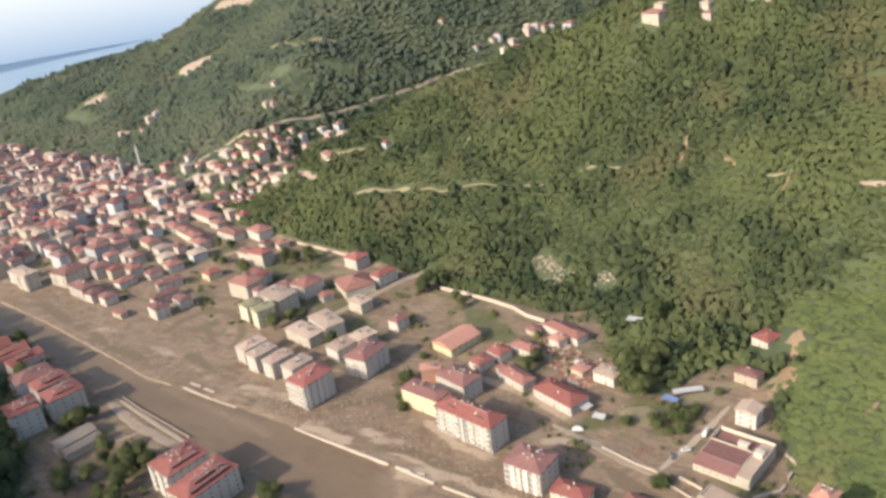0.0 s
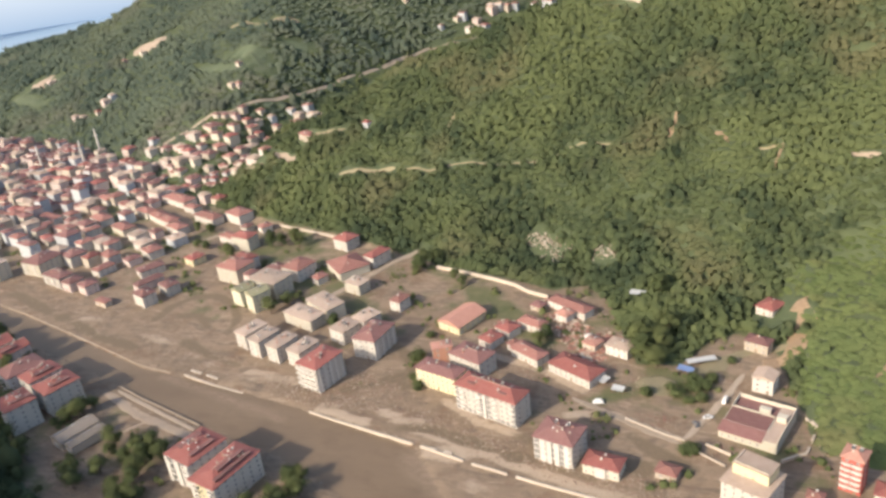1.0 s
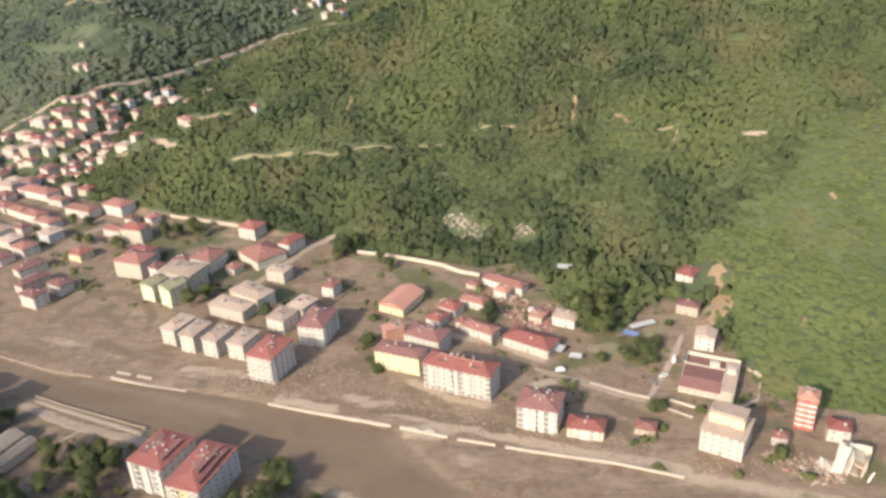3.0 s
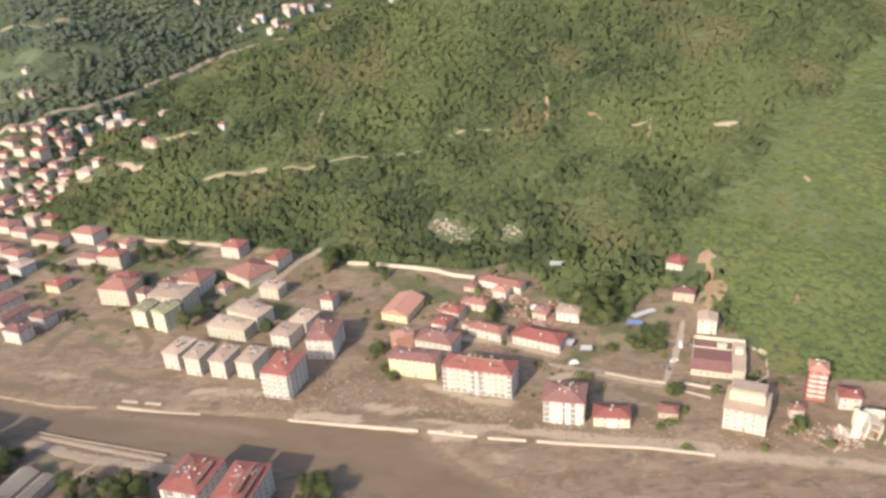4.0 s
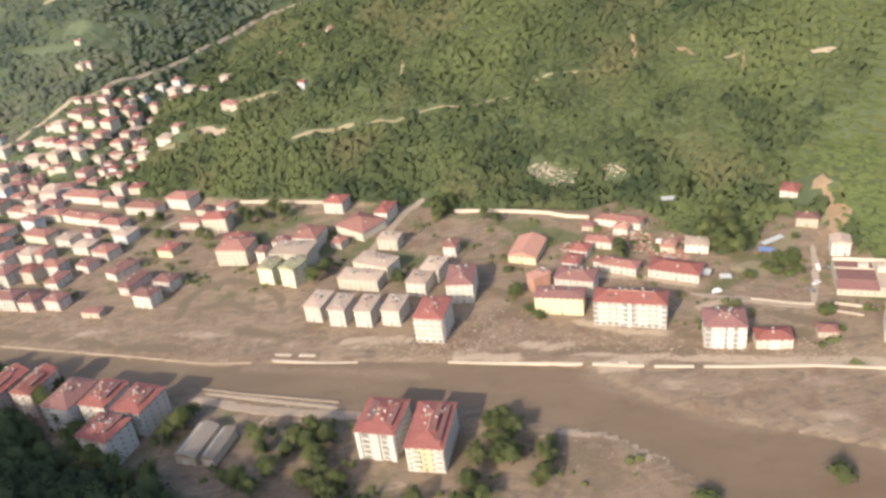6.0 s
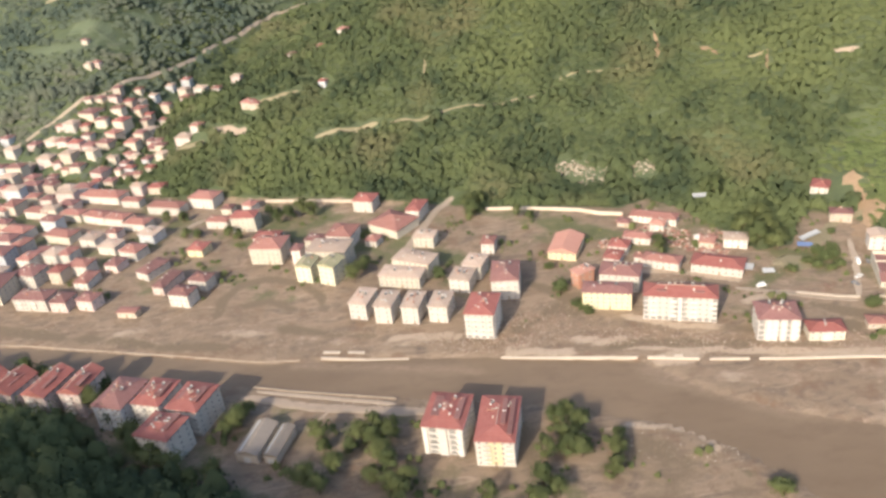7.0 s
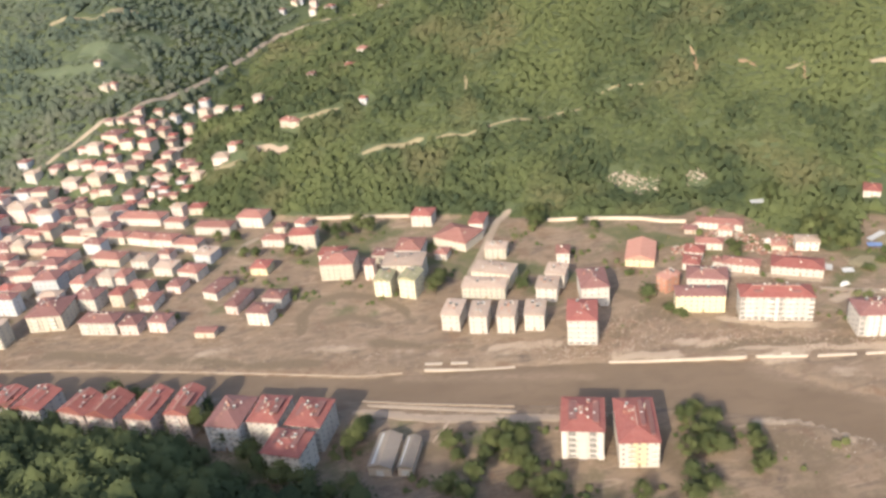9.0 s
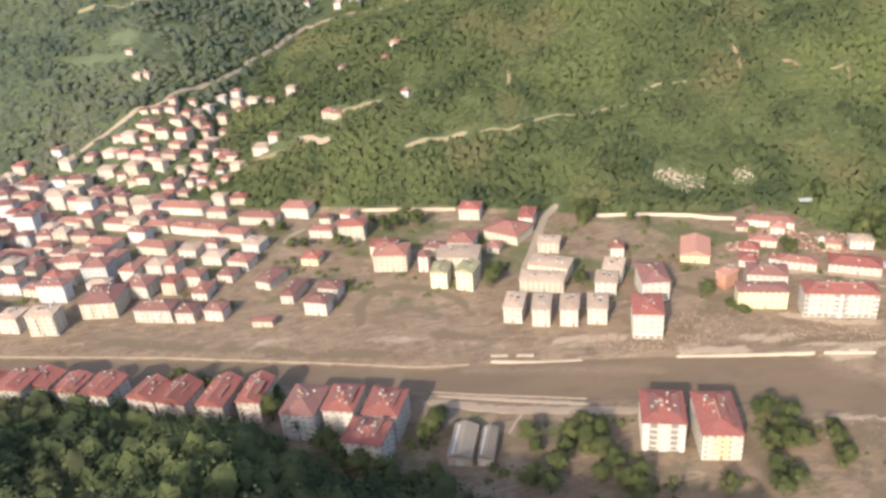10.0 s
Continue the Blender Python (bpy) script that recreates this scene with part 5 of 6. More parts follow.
def village():
    """Small houses crowded up the side valley between the road and the hill."""
    rnd = random.Random(23)
    taken = list(CLEAR)
    for row in range(17):
        for col in range(14):
            y = 575 + row * 12.5 + rnd.uniform(-3, 3)
            x = np.interp(y, SIDE_Y, SIDE_X) - 100 + col * 12.0 + rnd.uniform(-3, 3)
            w, d = rnd.uniform(6.5, 10.5), rnd.uniform(6, 9)
            reach = np.interp(y, (575, 640, 700, 790), (150, 110, 75, 60))
            side = x - np.interp(y, SIDE_Y, SIDE_X)
            on_road = np.interp(x, (-616, -594, -560, -533, -504, -472), (652, 670, 688, 709, 751, 810))
            if side > reach - 100 or y > on_road - 12 or rnd.random() < 0.12:
                continue
            if all((x - cx) ** 2 + (y + d / 2 - cy) ** 2 > (r * 0.72 + w * 0.42) ** 2 for cx, cy, r in taken):
                house(x, y, rnd.uniform(-30, -10), w, d, rnd.choice((4.4, 5.0, 5.6, 7.8)), tile=rnd.choice(("terracotta", "maroon", "maroon", "maroon", "red")), wall=rnd.choice(("cream", "pink", "tan", "tan", "grey")), sides=0, stacks=1)


village()

# ---- the school, ruins, debris, vehicles ----
def school(x, y, yaw, w, d, h):
    ob = tagged(new("school_building"), "low white school with flat maroon roofs around a court", "school", "buildings of the flooded town")
    ob.matrix_world = pose(x, y, ground_at(x, y), 0, 0, yaw)
    CLEAR.append((x + d * 0.25, y + d / 2, d * 0.7))
    part("wall", boxes((-w / 2, w / 2 - 6, 0, 6, -3, h - 1.4), (-w / 2, w / 2 - 6, 6, 17, -3, h), (w / 2 - 6, w / 2, 0, d, -3, h - 0.3), (-w / 2, w / 2 - 6, 17, d, -3, h - 1.2)), WALLS["cream"], ob)
    bm = bmesh.new()
    f = [bm.verts.new(v) for v in ((-w / 2 - 0.4, -0.5, h - 1.5), (w / 2 - 6, -0.5, h - 1.5), (w / 2 - 6, 6, h + 0.1), (-w / 2 - 0.4, 6, h + 0.1), (-w / 2 - 0.4, -0.5, h - 1.75), (w / 2 - 6, -0.5, h - 1.75))]
    bm.faces.new(f[:4])
    bm.faces.new((f[4], f[5], f[1], f[0]))
    part("front_roof", bm, ROOFS["maroon"], ob)
    part("main_roof", boxes((-w / 2 + 0.35, w / 2 - 6.35, 6.3, 16.7, h + 0.02, h + 0.14)), ROOFS["maroon"], ob)
    part("rear_roof", boxes((-w / 2 + 0.35, w / 2 - 6.35, 17.3, d - 0.4, h - 1.15, h - 1.03)), ROOFS["maroon"], ob)
    part("wing_roof", boxes((w / 2 - 5.7, w / 2 - 0.3, 0.3, d - 0.4, h - 0.28, h - 0.16)), ROOFS["grey"], ob)
    for x0, x1, y0, y1 in ((-w / 2, w / 2, d - 0.35, d), (w / 2 - 0.3, w / 2, 0, d - 0.36), (-w / 2, -w / 2 + 0.3, 17, d - 0.36), (-w / 2, w / 2 - 6.31, 16.7, 16.99)):
        part("parapet", boxes((x0, x1, y0, y1, h - 1.1, h + 0.9)), WALLS["cream"], ob)
    part("stair_head", boxes((-1, 3.5, 18.5, 21, h - 1.0, h + 1.5), (-1.2, 3.7, 18.3, 21.2, h + 1.5, h + 1.7)), WALLS["cream"], ob)
    part("stair_head", boxes((w / 2 - 5, w / 2 - 1.2, 15, 18, h - 0.15, h + 2.2), (w / 2 - 5.2, w / 2 - 1.0, 14.8, 18.2, h + 2.2, h + 2.4)), WALLS["cream"], ob)
    for k in range(6):
        add_window(ob, -w / 2 + 1.8 + k * 3.0, 0, 1.1, 0)
    return ob


def heap(name, spots, count, low, high, mats, label, seed, flat=0.5):
    """Broken pieces strewn round some places, as one heap."""
    rnd = random.Random(seed)
    V, F, M = [], [], []
    for k in range(count):
        cx, cy, r = spots[k % len(spots)]
        a, q = rnd.uniform(0, 6.283), r * math.sqrt(rnd.random())
        x, y = cx + q * math.cos(a) * 1.5, cy + q * math.sin(a) * 0.8
        s = rnd.uniform(low, high)
        lx, ly, lz = s * rnd.uniform(0.4, 1.6), s * rnd.uniform(0.2, 0.6), s * rnd.uniform(0.15, flat)
        m = Matrix.Translation((x, y, ground_at(x, y) + lz * 0.35)) @ Euler((rnd.uniform(-0.3, 0.3), rnd.uniform(-0.3, 0.3), rnd.uniform(0, 3.14))).to_matrix().to_4x4()
        n = len(V)
        jag = [rnd.uniform(0.7, 1.1) for i in range(8)]
        c = [(px * lx, py * ly, pz * lz) for pz in (-0.5, 0.5) for px, py in ((-0.5, -0.5), (0.5, -0.5), (0.5, 0.5), (-0.5, 0.5))]
        V += [tuple(m @ (Vector(p) * j)) for p, j in zip(c, jag)]
        F += [tuple(i + n for i in f) for f in ((0, 3, 2, 1), (4, 5, 6, 7), (0, 1, 5, 4), (1, 2, 6, 5), (2, 3, 7, 6), (3, 0, 4, 7))]
        M += [rnd.randrange(len(mats))] * 6
    me = mesh_from(name, V, F, mats)
    me.polygons.foreach_set("material_index", M)
    return tagged(new(name, me), label, "debris", kind="stuff")


def mound(name, x, y, rx, ry, h, mat, label, category="earth", seed=1):
    """An uneven low hump on the ground."""
    rnd = random.Random(seed)
    bm = bmesh.new()
    bmesh.ops.create_icosphere(bm, subdivisions=4, radius=1)
    off = Vector((seed * 3.1, seed * 1.7, 0))
    for v in bm.verts:
        k = 1 + 0.35 * noise.noise(v.co * 1.6 + off) + 0.15 * noise.noise(v.co * 4 + off)
        v.co = Vector((v.co.x * rx * k, v.co.y * ry * k, max(-0.4, v.co.z * h * k)))
    me = bpy.data.meshes.new(name)
    bm.to_mesh(me)
    bm.free()
    me.shade_smooth()
    me.materials.append(mat)
    ob = tagged(new(name, me), label, category, kind="structure")
    ob.matrix_world = pose(x, y, ground_at(x, y), 0, 0, -16)
    return ob


def vehicle(x, y, yaw, paint, label, long=4.4, tall=1.5, kind="car"):
    ob = tagged(new(kind), label, "vehicle", "vehicles left in the muddy streets")
    ob.matrix_world = pose(x, y, ground_at(x, y) + 0.3, 0, 0, yaw)
    bm = boxes((-long / 2, long / 2, -0.85, 0.85, 0.15, tall * 0.55))
    bmesh.ops.bevel(bm, geom=list(bm.edges), offset=0.12, segments=2, affect="EDGES")
    part("body", bm, paint, ob)
    bm = boxes((-long * 0.32, long * 0.22 if tall < 1.8 else long * 0.36, -0.76, 0.76, tall * 0.55 - 0.02, tall))
    for v in bm.verts:
        if v.co.z > tall * 0.9:
            v.co.x *= 0.82
            v.co.y *= 0.86
    part("cabin", bm, GLASS if tall < 1.8 else paint, ob)
    part("roof", boxes((-long * 0.24, long * 0.16, -0.62, 0.62, tall, tall + 0.05)), paint, ob)
    for sx in (-0.3, 0.3):
        for sy in (-0.8, 0.8):
            bm = bmesh.new()
            bmesh.ops.create_cone(bm, cap_ends=True, segments=12, radius1=0.33, radius2=0.33, depth=0.22, matrix=Matrix.Translation((sx * long, sy, 0.05)) @ Matrix.Rotation(radians(90), 4, "X"))
            part("wheel", bm, TYRE, ob)
    return ob


def minaret(x, y, h):
    ob = tagged(new("minaret"), "slender white minaret rising over the far town", "tower")
    ob.matrix_world = pose(x, y, ground_at(x, y))
    for name, r0, r1, z0, z1, mat in (("base", 2.2, 2.0, -1, 6, WALLS["white"]), ("shaft", 1.5, 1.3, 6, h * 0.7, WALLS["white"]), ("gallery", 2.1, 2.3, h * 0.7, h * 0.74, TRIM), ("upper_shaft", 1.15, 1.05, h * 0.74, h * 0.88, WALLS["white"]), ("spire", 1.3, 0.05, h * 0.88, h, ROOFS["metal"])):
        bm = bmesh.new()
        bmesh.ops.create_cone(bm, cap_ends=True, segments=12, radius1=r0, radius2=r1, depth=z1 - z0, matrix=Matrix.Translation((0, 0, (z0 + z1) / 2)))
        part(name, bm, mat, ob)


def tarp(x, y, w, d, h, mat, label, yaw=-20, kind="shelter"):
    """A sagging sheet on four posts."""
    ob = tagged(new(kind), label, "shelter")
    ob.matrix_world = pose(x, y, ground_at(x, y), 0, 0, yaw)
    vs = [(-w / 2 + w * i / 6, -d / 2 + d * j / 4, h - 0.25 * math.sin(3.14 * i / 6) * math.sin(3.14 * j / 4) + 0.12 * j) for j in range(5) for i in range(7)]
    low = [(a, b, c - 0.06) for a, b, c in vs]
    fs = [(j * 7 + i, j * 7 + i + 1, j * 7 + i + 8, j * 7 + i + 7) for j in range(4) for i in range(6)]
    fs += [tuple(k + 35 for k in f[::-1]) for f in fs]
    under(new("sheet", mesh_from("sheet", vs + low, fs, [mat])), ob)
    for sx in (-1, 1):
        for sy in (-1, 1):
            part("post", boxes((sx * w / 2 * 0.94 - 0.07, sx * w / 2 * 0.94 + 0.07, sy * d / 2 * 0.94 - 0.07, sy * d / 2 * 0.94 + 0.07, -0.4, h - 0.1)), WOOD, ob)


def ruin(x, y, yaw):
    """What is left of a block undercut by the flood: a leaning wall, cross walls and fallen floor slabs."""
    ob = tagged(new("ruined_block"), "torn white concrete block with a leaning wall and fallen floors", "building", "buildings of the flooded town")
    ob.matrix_world = pose(x, y, ground_at(x, y), 0, 0, yaw)
    CLEAR.append((x, y + 6, 13))

    def leaning(name, mat, size, at, turn):
        bm = boxes((-size[0] / 2, size[0] / 2, -size[1] / 2, size[1] / 2, 0, size[2]))
        bmesh.ops.subdivide_edges(bm, edges=list(bm.edges), cuts=3, use_grid_fill=True)
        for v in bm.verts:
            k = noise.noise(Vector((v.co.x * 0.5 + at[0], v.co.z * 0.4, v.co.y)))
            v.co.x += 0.5 * k
            if v.co.z > size[2] - 0.01:
                v.co.z -= abs(k) * size[2] * 0.25
        p = part(name, bm, mat, ob)
        p.matrix_local = pose(*at, *turn)
    leaning("standing_wall", WALLS["white"], (4.2, 1.0, 15.5), (0, 0, -1), (0, 7, 12))
    leaning("cross_wall", WALLS["white"], (0.8, 8.0, 12.0), (3.5, 4.5, -1), (4, 6, 8))
    leaning("cross_wall", CONCRETE, (0.7, 6.5, 8.5), (9.5, 4.0, -1), (-5, 9, -6))
    leaning("rear_wall", WALLS["cream"], (12.0, 0.8, 10.5), (6.0, 10.0, -1), (3, 0, 4))
    for k, (px, py, pz, rx, ry, rz) in enumerate(((5, 4, 1.0, 6, 24, 10), (7, 5, 4.2, -8, 20, -4), (6, 6, 7.4, 5, 16, 8), (-5, 2, 0.2, 3, -18, 22))):
        leaning("floor_slab", CONCRETE, (9.0 - k, 7.0, 0.45), (px, py, pz), (rx, ry, rz))
    leaning("column", TRIM, (0.6, 0.6, 7.0), (-4.5, 1.5, -0.5), (8, -14, 0))
    leaning("column", TRIM, (0.6, 0.6, 6.0), (11.5, -1.0, -0.5), (-6, 20, 0))


def tank(x, y, r, h):
    ob = tagged(new("water_tank"), "round white water tank among ruined houses", "tank")
    ob.matrix_world = pose(x, y, ground_at(x, y))
    for name, r0, r1, z0, z1 in (("body", r, r, -0.5, h), ("lid", r * 1.05, r * 0.3, h, h + r * 0.35), ("cap", r * 0.28, r * 0.2, h + r * 0.35, h + r * 0.5)):
        bm = bmesh.new()
        bmesh.ops.create_cone(bm, cap_ends=True, segments=18, radius1=r0, radius2=r1, depth=z1 - z0, matrix=Matrix.Translation((0, 0, (z0 + z1) / 2)))
        part(name, bm, TRIM, ob)


school(-20.5, 292, -19, 25, 27, 5.5)
ruin(22, 243, -20)
house(29.0, 262.0, -15.0, 9.0, 8.0, 6.6, tile="red", wall="white", note="small white house with a red roof beside a ruined block")
tank(-101, 366, 2.2, 3.4)
for spot in ((-155, 476), (-146, 471), (-137, 462), (-107, 455), (-141, 460), (-150, 467)):
    CLEAR.append((*spot, 8.5))
for spot in ((-8, 392, 9), (-2, 397, 8), (-16, 396, 7), (-14, 359, 9), (-22, 356, 8)):
    CLEAR.append(spot)
heap("pale_ruins", [(-155, 476, 6), (-146, 473, 7), (-137, 464, 8), (-107, 458, 7)], 380, 0.5, 2.2, [CONCRETE, SILT, WALLS["tan"], STREET], "pale broken stones of ruined walls among trees", 3, 0.7)
heap("flood_debris", [(-226, 290, 10), (-201, 314, 12), (-208, 300, 14), (-188, 297, 12), (-157, 281, 12), (-120, 268, 12), (-215, 308, 9), (-90, 262, 12), (-60, 255, 10)], 2400, 0.25, 1.0, [WOOD, RED_MUD, STREET, RED_MUD, DARK_SILT, SILT], "splintered timber, brick and mud left by the flood", 4)
heap("bank_debris", [(-360, 312, 18), (-420, 335, 22), (-480, 358, 22), (-330, 312, 16), (-545, 380, 20), (-300, 312, 14), (-390, 345, 24)], 1300, 0.25, 0.9, [WOOD, DARK_SILT, STREET], "scattered driftwood and stones on the silted bank", 5)
heap("yard_debris", [(-130, 330, 10), (-60, 300, 10), (-75, 330, 12), (-100, 345, 12), (-120, 365, 12), (-85, 375, 10), (-30, 285, 10), (10, 300, 8), (-150, 350, 12)], 1500, 0.25, 1.0, [WOOD, RED_MUD, STREET, SILT, RED_MUD, ROOFS["terracotta"]], "rubble and wreckage between the flooded houses", 6)
heap("collapsed_houses", [(-112, 377, 8), (-107, 367, 8), (-100, 359, 7), (-118, 388, 8), (-90, 370, 7), (-147, 376, 7), (-129, 403, 7), (-98, 350, 6)], 900, 0.8, 3.2, [ROOFS["terracotta"], ROOFS["orange"], WALLS["tan"], CONCRETE, RED_MUD, WALLS["brick"]], "heaps of broken roofs and walls of collapsed houses", 8, 0.35)
heap("block_rubble", [(11, 246, 7), (16, 240, 6), (24, 246, 7), (4, 252, 6)], 420, 0.5, 2.2, [CONCRETE, RED_MUD, SILT, WALLS["brick"]], "broken concrete and mud round a ruined block", 9, 0.5)
heap("pale_silt_clods", [(-250, 296, 9), (-238, 293, 8), (-205, 290, 9), (-170, 284, 9), (-135, 275, 9), (-100, 266, 9), (-60, 258, 10), (-20, 246, 10), (-262, 303, 7)], 1500, 0.3, 1.3, [SILT, STREET, RED_MUD, SILT], "pale clods of silt and broken paving along the bank", 10, 0.35)
heap("near_bank_debris", [(-190, 240, 10), (-165, 222, 10), (-175, 205, 14), (-150, 200, 8), (-250, 250, 14), (-300, 262, 12)], 700, 0.25, 0.9, [WOOD, SILT, CONCRETE, DARK_SILT], "driftwood and stones on the near river bank", 7)
mound("field_plot", -60, 330, 12, 7, 0.5, TRACK, "small yellow-green plot of dry grass", seed=8)
minaret(-669, 617, 38)
minaret(-725, 614, 34)
minaret(-706, 680, 30)
house(-700, 605, 44, 54, 9, 5.5, tile="metal", wall="white", pitch=0.1, stacks=0, sides=0, note="long pale market hall with a sheet-metal roof", kind="market_hall")
tarp(-49, 343, 8, 4, 2.6, TARP, "blue tarpaulin shelter on posts beside a track")
tarp(-56, 392, 4, 3, 2.4, TARP, "small blue tarpaulin shelter under trees")
tarp(-42, 352, 15, 3.5, 2.8, ROOFS["metal"], "long narrow sheet-metal shelter beside a track", 25)
tarp(-81, 418, 9, 5, 3.0, ROOFS["metal"], "grey sheet-metal shelter among hillside trees", -8)
tarp(-88, 328, 7, 6, 2.8, ROOFS["metal"], "leaning sheet-metal shed roof between houses", -30)
tarp(-79, 321, 6, 4, 2.8, ROOFS["metal"], "pale sheet-metal roof over a muddy yard", -10)
vehicle(-30, 322, 75, CAR_WHITE, "white van parked on a muddy street", 5.2, 2.2, "van")
vehicle(-25, 321, 75, CAR_DARK, "dark car parked on a muddy street")
vehicle(-37, 308, 20, CAR_WHITE, "white car stranded on a muddy street")
vehicle(-87, 311, 10, CAR_WHITE, "white van stranded beside a house", 5.2, 2.2, "van")
vehicle(-42, 302, -60, CAR_DARK, "dark car stranded in mud")


# ---- woods and trees ----
def crown_shape(seed, core=1, tufts=60, tall=1.0, leaf=1.0, flare=1.32):
    """One crown of about 1 m radius: an uneven core and leafy tufts standing off it, as points and triangles."""
    rnd = random.Random(seed)
    bm = bmesh.new()
    bmesh.ops.create_icosphere(bm, subdivisions=core + 1, radius=0.80)
    off = Vector((rnd.uniform(-9, 9), rnd.uniform(-9, 9), rnd.uniform(-9, 9)))

    def swell(v):
        d = v.normalized()
        return 1.0 + 0.55 * noise.noise(d * 1.6 + off) + 0.28 * noise.noise(d * 3.6 + off)
    for v in bm.verts:
        v.co = v.co * swell(v.co)
        v.co.z *= tall
        if v.co.z < -0.45:
            v.co.z = -0.45 + (v.co.z + 0.45) * 0.3
    bm.verts.ensure_lookup_table()
    vs = [tuple(v.co) for v in bm.verts]
    fs = [tuple(v.index for v in f.verts) for f in bm.faces]
    bm.free()
    for k in range(tufts):
        u, a = rnd.uniform(-0.45, 1), rnd.uniform(0, 6.283)
        r = math.sqrt(max(0, 1 - u * u))
        d = Vector((r * math.cos(a), r * math.sin(a), u))
        c = d * 0.82 * swell(d) * rnd.uniform(0.85, flare)
        c.z *= tall
        up = (d + Vector((rnd.uniform(-1, 1), rnd.uniform(-1, 1), rnd.uniform(-0.6, 1))) * 0.75).normalized()
        s = up.cross(Vector((rnd.uniform(-1, 1), rnd.uniform(-1, 1), rnd.uniform(-1, 1)))).normalized()
        t = up.cross(s)
        q = rnd.uniform(0.20, 0.38) * leaf
        base = len(vs)
        vs += [tuple(c + s * q), tuple(c + t * q * 0.8 + up * q * 0.3), tuple(c - s * q), tuple(c - t * q * 0.8 + up * q * 0.2)]
        fs += [(base, base + 1, base + 2), (base, base + 2, base + 3)]
    return np.array(vs), np.array(fs)


def crowns(name, spots, shapes, mat, label, category="woodland", lean=(0, -0.3, 0.9), soft=0.42, tints=None):
    """All crowns of a wood as one mesh. spots: x, y, z, radius, height factor."""
    rng = np.random.default_rng(len(spots))
    V, F, T, N, base = [], [], [], [], 0
    for x, y, z, r, k in spots:
        vs, fs = shapes[rng.integers(len(shapes))]
        a = rng.uniform(0, 6.283)
        c, s = math.cos(a), math.sin(a)
        p = np.stack([(vs[:, 0] * c - vs[:, 1] * s) * r + x, (vs[:, 0] * s + vs[:, 1] * c) * r + y, vs[:, 2] * r * k + z], -1)
        V.append(p)
        q = (p - (x, y, z)) / r * soft + lean + rng.normal(0, 0.20, p.shape)
        N.append(q / np.linalg.norm(q, axis=1)[:, None])
        F.append(fs + base)
        T.append(np.full(len(vs), rng.uniform() if tints is None else tints[len(T)]))
        base += len(vs)
    V, F, T = np.concatenate(V), np.concatenate(F), np.concatenate(T)
    me = bpy.data.meshes.new(name)
    me.vertices.add(len(V))
    me.vertices.foreach_set("co", V.ravel())
    me.loops.add(F.size)
    me.loops.foreach_set("vertex_index", F.ravel().astype(np.int32))
    me.polygons.add(len(F))
    me.polygons.foreach_set("loop_start", np.arange(0, F.size, 3))
    me.polygons.foreach_set("use_smooth", np.ones(len(F), bool))
    me.update(calc_edges=True)
    at = me.attributes.new("tint", "FLOAT", "POINT")
    at.data.foreach_set("value", T)
    me.normals_split_custom_set_from_vertices(np.concatenate(N))
    me.materials.append(mat)
    return tagged(new(name, me), label, category, kind="stuff")


def spread(x0, x1, y0, y1, gap, seed, keep, room=1.0):
    """Uneven places on a grid of that gap, where keep() allows and nothing else stands."""
    rng = np.random.default_rng(seed)
    xs, ys = np.meshgrid(np.arange(x0, x1, gap), np.arange(y0, y1, gap))
    xs = (xs + rng.uniform(-0.55, 0.55, xs.shape) * gap).ravel()
    ys = (ys + rng.uniform(-0.55, 0.55, ys.shape) * gap).ravel()
    ok = keep(xs, ys)
    xs, ys = xs[ok], ys[ok]
    free = np.ones(len(xs), bool)
    for cx, cy, r in CLEAR:
        free &= (xs - cx) ** 2 + (ys - cy) ** 2 > (r * room) ** 2
    return xs[free], ys[free], rng


def on_hill(x, y):
    return (y - np.interp(x, WOOD_X, WOOD_Y) > 2) & (x > np.interp(y, SIDE_Y, SIDE_X) + 10)


def on_ridge(x, y):
    return (x < np.interp(y, SIDE_Y, SIDE_X) - 10) & (y > np.interp(x, RIDGE_X, RIDGE_Y) + 6) & (land(x, y) > 3)


def in_valley(x, y):
    side = x - np.interp(y, SIDE_Y, SIDE_X)
    return (side > -70) & (side < 60) & (y > np.interp(x, RIDGE_X, RIDGE_Y) - 20) & (patchy(x, y, 17, 8.1) > 0.3)


def on_near(x, y):
    return np.interp(x, NEAR_X, NEAR_Y) - y > np.where(x < -340, -5.0, 1.5)


FULL = [crown_shape(k, 0, 22, 0.9 + 0.08 * (k % 4)) for k in range(10)]
TALL = [crown_shape(80 + k, 0, 130, 1.1 + 0.1 * (k % 3), 0.36, 1.4) for k in range(6)]
FINE = [crown_shape(120 + k, 0, 6, 0.9 + 0.08 * (k % 3)) for k in range(6)]
LIGHT = [crown_shape(50 + k, 0, 15, 0.9 + 0.08 * (k % 3)) for k in range(6)]


